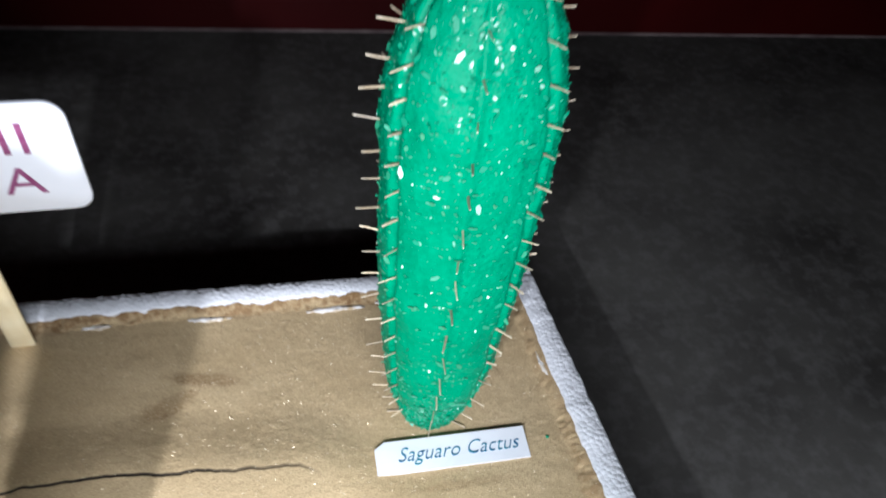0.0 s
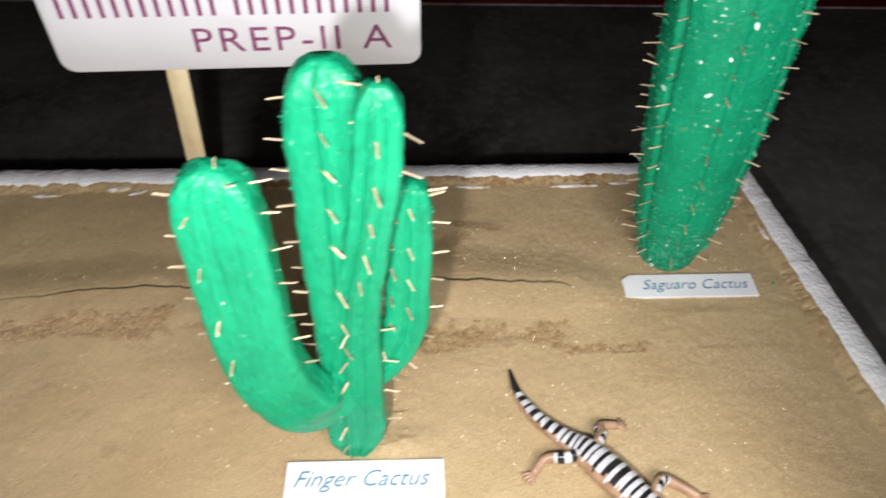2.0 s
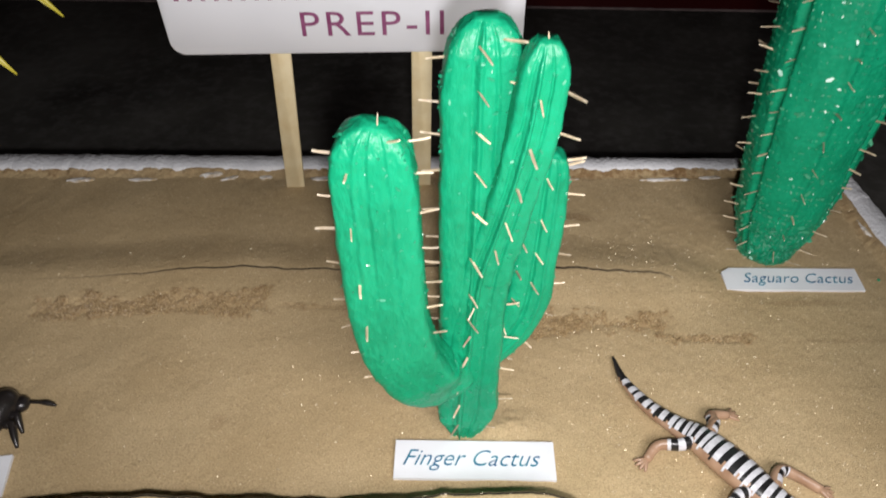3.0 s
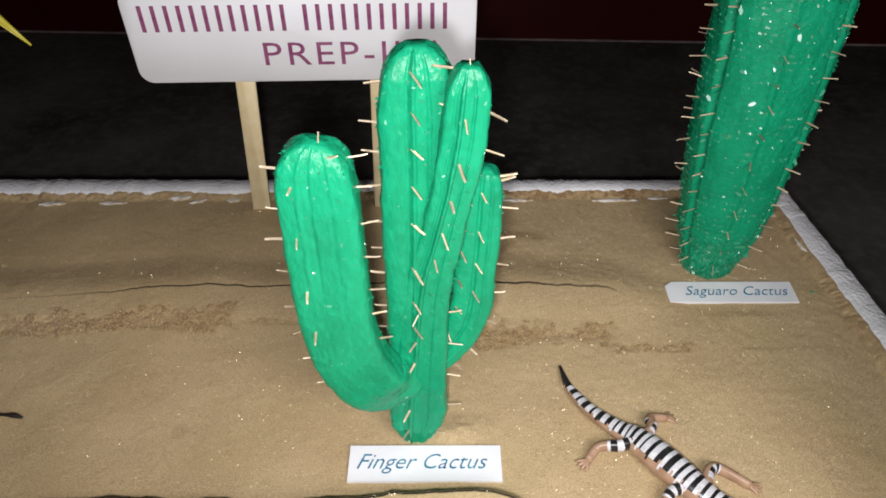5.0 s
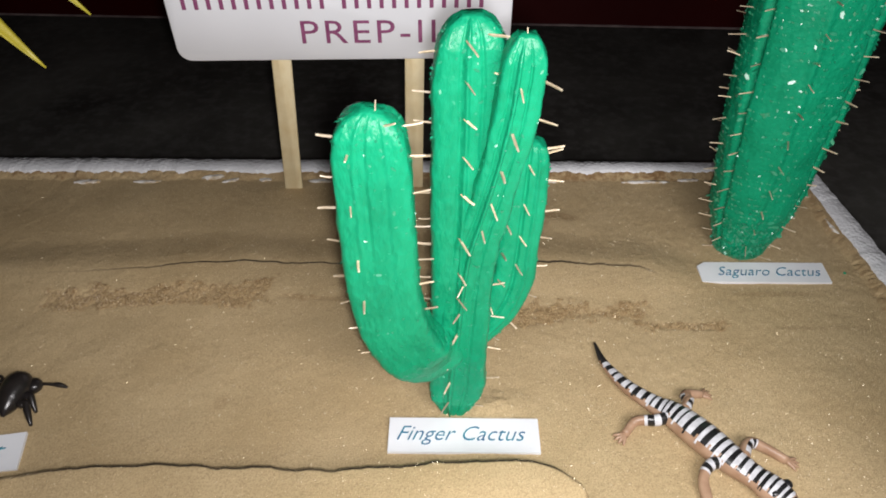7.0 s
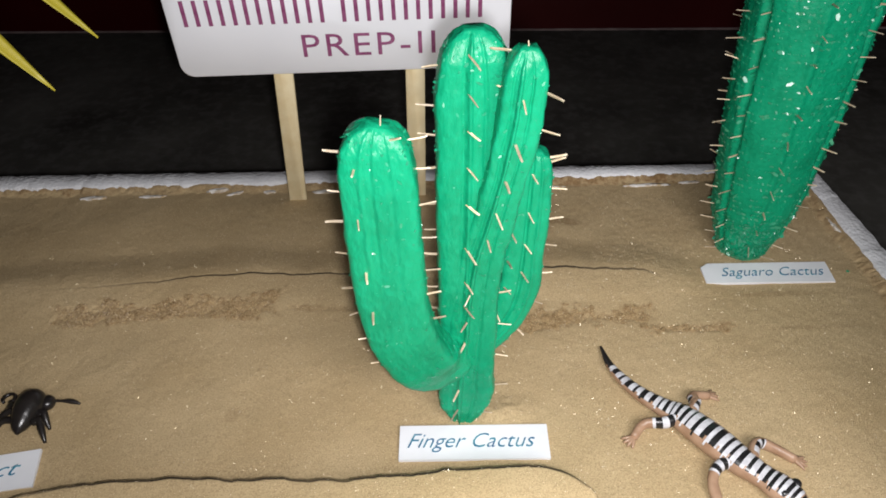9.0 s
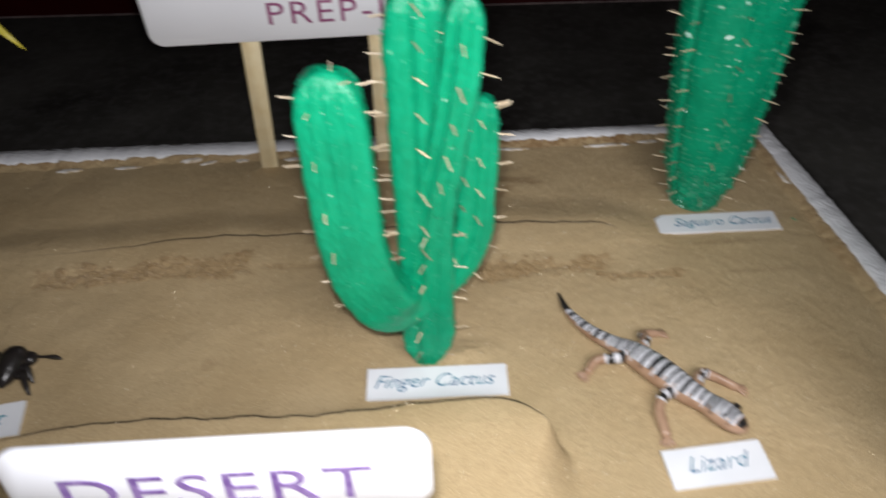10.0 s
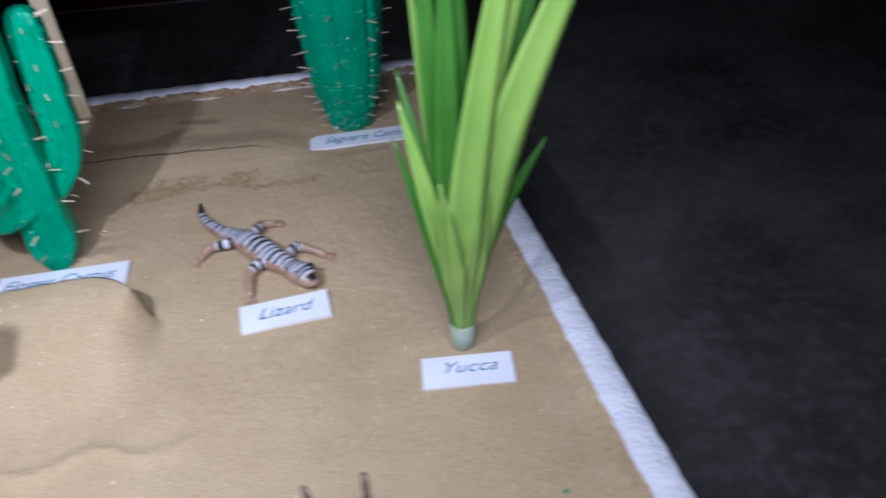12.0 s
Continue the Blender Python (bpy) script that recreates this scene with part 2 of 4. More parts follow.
def lattice(x, y, cell, seed):
    """Smooth noise from -1 to 1 on arrays of x and y."""
    rng = np.random.default_rng(seed)
    table = rng.uniform(-1, 1, (256, 256))
    u, v = x / cell + 1000, y / cell + 1000
    i, j = np.floor(u).astype(int), np.floor(v).astype(int)
    s, t = u - i, v - j
    s, t = s * s * (3 - 2 * s), t * t * (3 - 2 * t)
    at = lambda a, b: table[a % 256, b % 256]  # noqa: E731
    return (at(i, j) * (1 - s) + at(i + 1, j) * s) * (1 - t) + (at(i, j + 1) * (1 - s) + at(i + 1, j + 1) * s) * t


def ease(v):
    v = np.clip(v, 0, 1)
    return v * v * (3 - 2 * v)


# ---- the room ----
FLOOR_Z, BACK, FRONT, LEFT = -0.058, 0.2435, -0.205, -0.385


def inner_right(y):
    return 0.1445 - 0.048 * y


def outer_right(y):
    return 0.157 - 0.05 * y


def room():
    def plane(name, size, middle, mat, label, category, turn=0.0):
        bm = bmesh.new()
        box(bm, size, (0, 0, 0))
        tagged(finish(name, bm, mat, smooth=False), label, category, kind="structure").matrix_world = pose(*middle, 0, 0, turn)

    plane("floor", (3.4, 3.2, 0.1), (0, -0.68, FLOOR_Z - 0.05), CEMENT, "dark grey cement floor with faint stains", "floor")
    plane("wall_north", (3.39, 0.12, 2.6), (0, 0.685, FLOOR_Z + 1.3), MAROON, "maroon painted wall with a faint gloss", "wall", -2.8)
    plane("wall_south", (3.4, 0.12, 2.6), (0, -2.34, FLOOR_Z + 1.3), PLASTER, "plain dim wall behind the display", "wall")
    plane("wall_west", (0.12, 3.2, 2.6), (-1.76, -0.68, FLOOR_Z + 1.3), PLASTER, "plain dim side wall of the room", "wall")
    plane("wall_east", (0.12, 3.2, 2.6), (1.76, -0.68, FLOOR_Z + 1.3), PLASTER, "plain dim side wall of the room", "wall")
    plane("ceiling", (3.64, 3.2, 0.1), (0, -0.68, FLOOR_Z + 2.65), PLASTER, "plain dim ceiling of the room", "ceiling")
    bm = bmesh.new()
    path = [(x, 0.6245 - 0.0489 * x, FLOOR_Z + 0.0005, 0.0016 + 0.0008 * noise.noise((x * 40, 3, 0))) for x in np.linspace(-1.69, 1.69, 160)]
    tube(bm, path, 320, 5)
    tagged(finish("trim", bm, DUST), "pale dusty joint between cement floor and maroon wall", "joint", kind="structure")


room()


# ---- the foam tray and its sand ----
def rim_bar(name, start, end, inward, width, parent, ragged):
    """A strip of cut foam from start to end; the inner edge is ragged, and the outer face reaches the floor."""
    bm = bmesh.new()
    a, b, n = Vector(start), Vector(end), Vector(inward)
    count = int((b - a).length / 0.002)
    rings = []
    for i in range(count + 1):
        p = a.lerp(b, i / count)
        j = lambda s, k, q: q * noise.noise((p.x * s, p.y * s, k))  # noqa: E731
        inner = width(p.y) + j(220, 1, ragged) + j(60, 2, ragged * 0.8)
        top = 0.0042 + j(150, 3, 0.0005) + j(30, 9, 0.0004)
        out = j(180, 4, 0.0007)
        rings.append([
            p + n * out + Vector((0, 0, FLOOR_Z)),
            p + n * out + Vector((0, 0, top - 0.0012)),
            p + n * (out + 0.0011) + Vector((0, 0, top)),
            p + n * (inner * 0.5) + Vector((0, 0, top + j(300, 5, 0.0004))),
            p + n * (inner - 0.0010) + Vector((0, 0, top + j(300, 6, 0.0005))),
            p + n * (inner + j(400, 7, 0.0004)) + Vector((0, 0, top - 0.0014)),
            p + n * (inner + 0.0015) + Vector((0, 0, -0.006)),
            p + n * (inner + 0.0015) + Vector((0, 0, FLOOR_Z)),
        ])
    skin(bm, rings)
    return part(name, bm, FOAM, parent, smooth=True)


def foam_tray():
    tray = thing("foam_tray", pose(0, 0, 0), "white polystyrene foam tray with ragged cut edges, standing on the floor", "tray")
    bm = bmesh.new()
    base = [(LEFT, FRONT), (inner_right(FRONT) - 0.002, FRONT), (inner_right(BACK) - 0.002, BACK - 0.002), (LEFT, BACK - 0.002)]
    skin(bm, [[Vector((x, y, z)) for x, y in base] for z in (FLOOR_Z, -0.009)])
    part("base", bm, FOAM, tray, smooth=False)
    rim_bar("rim", (LEFT - 0.011, 0.2568, 0), (outer_right(0.2518) - 0.001, 0.2512, 0), (0, -1, 0), lambda y: 0.0093 + (y - 0.2512), tray, 0.0011)
    rim_bar("rim", (outer_right(0.2515), 0.2435, 0), (outer_right(FRONT), FRONT, 0), (-1, 0, 0), lambda y: outer_right(y) - inner_right(y), tray, 0.0007)
    rim_bar("rim", (LEFT - 0.011, FRONT, 0), (LEFT - 0.011, 0.2435, 0), (1, 0, 0), lambda y: 0.011, tray, 0.001)
    rim_bar("rim", (LEFT - 0.011, FRONT - 0.011, 0), (outer_right(FRONT), FRONT - 0.011, 0), (0, 1, 0), lambda y: 0.011, tray, 0.001)
    return tray


def rounded(x, y, x0, x1, y0, y1, r):
    """Distance to a rounded rectangle, negative inside."""
    qx = np.abs(x - (x0 + x1) / 2) - (x1 - x0) / 2 + r
    qy = np.abs(y - (y0 + y1) / 2) - (y1 - y0) / 2 + r
    return np.hypot(np.maximum(qx, 0), np.maximum(qy, 0)) + np.minimum(np.maximum(qx, qy), 0) - r


def sand_height(x, y):
    """The sand's height, how coarse and how glue-soaked it is, and the painted shade of the cracks along the ridges."""
    crack_shade = np.zeros_like(x)
    h = 0.0007 * lattice(x, y, 0.045, 1) + 0.00035 * lattice(x, y, 0.014, 2) + 0.0001 * lattice(x, y, 0.004, 3) + 0.00008 * lattice(x, y, 0.0017, 4)
    coarse = np.zeros_like(x)
    wave = 0.0022 * lattice(x, 0 * y, 0.06, 7) + 0.0007 * lattice(x, 0 * y, 0.012, 8) + 0.0004 * lattice(x, 0 * y, 0.005, 9) + 0.00025 * lattice(x, 0 * y, 0.0022, 10)
    # the ridges bend towards the front at both ends
    wave = wave + 0.0095 * ease((-0.165 - x) / 0.13) + 0.0032 * ease((x + 0.035) / 0.06)
    for x0, x1, y0, y1, r, lift, ramp, gap, wide, steep in ((-0.3375, 0.0695, 0.105, 0.1902, 0.0505, 0.0048, 0.045, -0.0310, 1.1, 0.0310), (-0.242, -0.0120, -0.045, 0.0388, 0.030, 0.0180, 0.065, -0.0047, 0.75, 0.0045)):
        d = rounded(x, y + wave, x0, x1, y0, y1, r)
        edge = steep + 0.016 * ease((y1 + gap - 0.006 - y) / 0.02)
        rise = ease(-d / edge)
        slope = ease((y - y0 - 0.012) / ramp)
        h += lift * rise * slope
        behind = ease((y - (y1 + gap - 0.011)) / 0.011)
        open_ = np.clip(0.85 + 0.5 * lattice(x, y, 0.05, 11), 0.4, 1)
        h -= (0.0004 * open_ * behind) * np.exp(-((d - gap) / 0.0005) ** 2)
        # the crack's darkness is put into the colour; the groove itself is shallow
        crack_shade = np.maximum(crack_shade, behind * np.exp(-((d - gap) / (wide * (0.00020 + 0.00050 * open_))) ** 4))
    ragged = lattice(x, y, 0.006, 21) * 0.5 + lattice(x, y, 0.0025, 22) * 0.5
    ragged = ragged + 0.35 * lattice(x, y, 0.0012, 26)
    torn = ragged + 0.9 * lattice(x, y, 0.018, 23)
    for x0, x1, middle, half, much in ((-0.262, -0.150, 0.1335, 0.0092, 0.95), (-0.152, -0.09, 0.1365, 0.0025, 0.5), (-0.045, 0.026, 0.1265, 0.0098, 0.95), (0.018, 0.058, 0.1195, 0.0036, 0.8), (-0.0215, -0.0155, 0.026, 0.0070, 0.6)):
        band = np.minimum(np.minimum(x - x0, x1 - x) / 0.010, 1 - np.abs(y - middle - 0.05 * (x - x0) * (x0 < -0.2) - 0.0016 * lattice(x, 0 * y, 0.022, 25)) / half)
        patch = ease((band * 1.4 + 0.55 * torn - 0.25) / 0.55) * much
        coarse = np.maximum(coarse, patch * np.clip(0.7 + 0.45 * ragged, 0, 1))
        h += patch * (0.0011 * ragged - 0.0003)
    for cx, cy, sx, sy, k, tilt in ((-0.0125, 0.2032, 0.019, 0.0040, 0.75, -0.2), (-0.0285, 0.1900, 0.0135, 0.0062, 0.7, 0.42), (0.088, 0.14, 0.025, 0.002, 0.4, 0), (-0.16, 0.075, 0.004, 0.004, 0.35, 0), (0.092, 0.118, 0.03, 0.0015, 0.3, 0)):
        q = ((x - cx) / sx) ** 2 + ((y - cy - tilt * (x - cx)) / sy) ** 2
        coarse = np.maximum(coarse, k * ease(1.2 - q + 0.5 * ragged))
    lumps = np.exp(-(((y + 0.046 - 0.003 * np.sin(x * 150)) / 0.0035) ** 2)) * ease((x + 0.075) / 0.02) * ease((0.012 - x) / 0.02)
    h += 0.0016 * lumps * (1 + 0.5 * ragged)
    h += 0.0018 * np.exp(-(((x + 0.05) / 0.010) ** 2 + ((y - 0.074) / 0.006) ** 2)) * (1 + 0.4 * ragged)
    back, right = BACK - y, inner_right(y) - x
    left, front = x - LEFT, y - FRONT
    near = np.minimum(np.minimum(back, right), np.minimum(left, front))
    h += 0.0032 * ease((0.0065 - near + 0.0015 * ragged) / 0.006)
    glue = ease((0.0068 - near + 0.003 * ragged + 0.002 * lattice(x, y, 0.02, 31)) / 0.003)
    glue = glue * np.clip(0.75 + 0.6 * lattice(x, y, 0.025, 34), 0.35, 1)
    glue = np.where(right < back, glue * np.clip(0.10 + 0.4 * ease((y - 0.06) / 0.08) + 0.3 * lattice(x, y, 0.03, 33), 0, 1), glue)
    return h, coarse, glue, crack_shade


def sand_bed():
    nx, ny = 680, 800
    # rows lie closer together where the ridges crack
    way = np.linspace(0, 1, 4000)
    at = FRONT + way * (BACK - FRONT)
    dense = 1 + 2.2 * ((np.abs(at - 0.153) < 0.016) | (np.abs(at - 0.034) < 0.018) | (at > 0.228))
    total = np.cumsum(dense)
    v, u = np.meshgrid(np.interp(np.linspace(total[0], total[-1], ny), total, way), np.linspace(0, 1, nx), indexing="ij")
    y = FRONT - 0.0005 + v * (BACK - FRONT + 0.0010)
    x = LEFT + u * (inner_right(y) + 0.0006 - LEFT)
    h, coarse, glue, crack_shade = sand_height(x, y)
    top = np.stack([x, y, h], -1).reshape(-1, 3)
    i = (np.arange(ny - 1)[:, None] * nx + np.arange(nx - 1)).ravel()
    quads = np.stack([i, i + 1, i + nx + 1, i + nx], -1)
    ring = np.concatenate([np.arange(nx), np.arange(1, ny) * nx + nx - 1, (ny - 1) * nx + np.arange(nx - 2, -1, -1), np.arange(ny - 2, 0, -1) * nx])
    low = top[ring] * (1, 1, 0) + (0, 0, -0.0088)
    k = np.arange(len(ring))
    after = np.roll(k, -1)
    sides = np.stack([ring[k], len(top) + k, len(top) + after, ring[after]], -1)
    me = bpy.data.meshes.new("sand_bed")
    me.from_pydata(np.vstack([top, low]).tolist(), [], np.vstack([quads, sides]).tolist())
    for name, values in (("coarse", coarse), ("glue", glue), ("crack_shade", crack_shade)):
        me.attributes.new(name, "FLOAT", "POINT").data.foreach_set("value", np.concatenate([values.ravel(), np.zeros(len(low))]))
    me.polygons.foreach_set("use_smooth", [True] * len(me.polygons))
    me.materials.append(SAND)
    return tagged(new("sand_bed", me), "glittering tan sand with low dune ridges and cracks, filling the tray", "sand", kind="stuff")


def ground(x, y):
    h = sand_height(np.array([float(x)]), np.array([float(y)]))
    return float(h[0][0])


foam_tray()
sand_bed()


# ---- cacti ----
def splint_mesh(seed):
    rng = random.Random(seed)
    bm = bmesh.new()
    w, d, length = 0.00031 + rng.uniform(-0.00008, 0.00014), 0.00024, 0.0070
    skew = rng.uniform(-0.0006, 0.0006)
    rings = [[Vector((s * w * k + sk, t * d * k, z)) for s, t in ((-1, -1), (1, -1), (1, 1), (-1, 1))] for z, k, sk in ((-0.002, 1, 0), (length * 0.6, 0.95, skew * 0.4), (length, 0.72, skew))]
    skin(bm, rings)
    me = bpy.data.meshes.new("spine")
    bmesh.ops.recalc_face_normals(bm, faces=bm.faces)
    bm.to_mesh(me)
    bm.free()
    me.materials.append(SPLINT)
    return me


SPLINTS = [splint_mesh(s) for s in range(6)]
dice = random.Random(5)


def spine(parent, place, way, stretch=1.0, thick=1.0):
    ob = new("spine", dice.choice(SPLINTS))
    ob.parent = parent
    way = (way.normalized() + Vector((dice.uniform(-0.16, 0.16), dice.uniform(-0.1, 0.1), dice.uniform(-0.18, 0.22)))).normalized()
    turn = way.to_track_quat("Z", "Y").to_matrix().to_4x4() @ Matrix.Rotation(dice.uniform(0, 6.28), 4, "Z")
    ob.matrix_local = Matrix.Translation(place) @ turn @ Matrix.Diagonal((thick, thick, stretch * dice.uniform(0.8, 1.15), 1))
    return ob


class Column:
    """A carved, ribbed column through points of (x, y, z, radius)."""

    def __init__(self, points, ribs, groove, turn=0.0, count=70, seg=64, deep=1.0, rough=0.0004, square=2.0, crisp=1.7, keel=0.0, ridges=(), thick=0.0, plain=-1.0):
        self.path = along(points, count)
        self.axes = side_and_front(self.path)
        self.full = max(p[3] for p in points) * 0.85
        self.ribs, self.groove, self.turn, self.seg, self.deep, self.rough, self.square, self.crisp, self.keel, self.ridges, self.thick, self.plain = ribs, groove, turn, seg, deep, rough, square, crisp, keel, ridges, thick, plain

    def surface(self, i, a):
        x, y, z, r = self.path[i]
        side, front = self.axes[i]
        lobe = min(1.0, abs(math.cos(self.ribs * (a - self.turn) / 2)) * self.crisp) ** 0.85
        fore = self.turn - math.pi / self.ribs
        if self.keel and abs(a - fore) < 0.4:
            # the front panel has a low keel in place of a groove
            lobe = 1.0 + self.keel / self.groove * math.exp(-(((a - fore) / 0.055) ** 2))
        cut = self.groove * min(1.0, (len(self.path) - 1 - i) / (0.14 * len(self.path)))
        r = max(r, 0.0004) * (1 - cut + cut * lobe)
        r /= (abs(math.cos(a)) ** self.square + abs(math.sin(a)) ** self.square) ** (1 / self.square)
        p = Vector((x, y, z))
        if self.ridges and math.sin(a) > 0:
            # low carved ridges and cuts along the flat front: place across, height, half width
            u, end = math.cos(a) * r / max(self.path[i][3], 1e-4), min(1.0, (len(self.path) - 1 - i) / (0.12 * len(self.path)), max(0.0, (i / len(self.path) - self.plain) / 0.1))
            p = p + front * (end * sum(h * math.exp(-(((u - at) / half) ** 4)) for at, h, half in self.ridges))
        deep = self.thick * min(1.0, self.path[i][3] / self.full) ** 0.75 / max(self.path[i][3], 0.0004) if self.thick else self.deep
        out = side * math.cos(a) + front * (math.sin(a) * deep)
        q = p + out * r
        return q + out * (self.rough * (noise.noise(q * 90) + 0.6 * noise.noise(q * 260) + 0.25 * noise.noise(q * 700)))

    def build(self, name, mat, parent, beads=0, label=""):
        bm = bmesh.new()
        skin(bm, [[self.surface(i, a) for a in np.linspace(0, 2 * math.pi, self.seg, endpoint=False)] for i in range(len(self.path))])
        # beads of dried glossy paint, tilted every way
        rng = random.Random(beads)
        for _ in range(beads):
            i, a = rng.randrange(2, len(self.path) - (12 if self.thick else 2)), rng.uniform(-0.6, math.pi + 0.6)
            c = self.surface(i, a)
            out = ((self.surface(i, a + 0.02) - c).cross(self.surface(i + 1, a) - c)).normalized()
            if out.dot(c - Vector(self.path[i][:3])) < 0:
                out = -out
            r = rng.uniform(0.00018, 0.00050) * (1 if rng.random() < 0.8 or self.thick else 1.9)
            way = (out + Vector((rng.gauss(0, 0.38), rng.gauss(-0.12, 0.38), rng.gauss(0.08, 0.38)))).normalized()
            side = way.orthogonal().normalized()
            side = (side * math.cos(r * 1e5) + way.cross(side) * math.sin(r * 1e5)).normalized()
            fore = way.cross(side) * rng.choice((0.35, 0.5, 0.8, 1.8, 2.3))
            rim = [bm.verts.new(c + out * (0.45 * r) + side * (r * math.cos(q)) + fore * (r * math.sin(q))) for q in (0, 1.26, 2.51, 3.77, 5.03)]
            tip = bm.verts.new(c - out * 0.0004)
            bm.faces.new(rim).material_index = 1
            for q in range(5):
                bm.faces.new((rim[q], tip, rim[(q + 1) % 5])).material_index = 1
        ob = part(name, bm, [mat, GREEN_GLOSS], parent, label)
        ob.data.polygons.foreach_set("use_smooth", [p.material_index == 0 for p in ob.data.polygons])
        return ob

    def spines(self, parent, a, start, end, gap, up=0.0, stretch=1.0, thick=1.0, lean=0.0):
        """A row of splints up the column at one angle (degrees from its right side towards its front), between two heights along it."""
        a, last = radians(a), None
        for i in range(int(start * (len(self.path) - 1)), int(end * (len(self.path) - 1)) + 1):
            p = Vector(self.path[i][:3])
            if last is not None and (p - last).length < gap * dice.uniform(0.85, 1.15):
                continue
            last = p
            side, front = self.axes[i]
            spine(parent, self.surface(i, a), side * (math.cos(a) + lean) + front * math.sin(a) + Vector((0, 0, up)), stretch, thick)


def saguaro():
    base = Vector((0.0795, 0.1745, 0))
    cactus = thing("saguaro_cactus", Matrix.Translation(base), "tall ribbed barrel-shaped green cactus carved from foam, with splint spines", "cactus")
    profile = [(0.0, 0.0108), (0.003, 0.0122), (0.008, 0.0136), (0.018, 0.0168), (0.032, 0.0198), (0.060, 0.0226), (0.090, 0.0246), (0.118, 0.0254), (0.140, 0.0260), (0.156, 0.0250), (0.170, 0.0220), (0.182, 0.0178), (0.192, 0.0122), (0.1990, 0.0042)]
    c = Column([(0.0125 * z - 0.0003, 0.0017 + 0.0097 * z + 0.131 * z * z, z - 0.001, r * 1.015) for z, r in profile], 7, 0.11, radians(101 + 180 / 7), 120, 210, 0.875, 0.0009, 2.2, 3.0, 0.05)
    c.build("body", GREEN, cactus, 6500)
    for a, start, end, gap, up in ((101, 0.02, 0.93, 0.0105, 0.05), (49.6, 0.03, 0.93, 0.0095, 0.05), (152.4, 0.03, 0.93, 0.0095, 0.05), (0, 0.05, 0.95, 0.0092, 0.1), (180, 0.05, 0.95, 0.0092, 0.1), (-45, 0.3, 0.95, 0.016, 0.1), (225, 0.3, 0.95, 0.016, 0.1)):
        c.spines(cactus, a, start, end, gap, up, 1.0, 0.85)
    for a in range(20, 380, 60):
        spine(cactus, c.surface(114, radians(a)), Vector((0.5 * math.cos(radians(a)), -0.5 * math.sin(radians(a)), 1)))


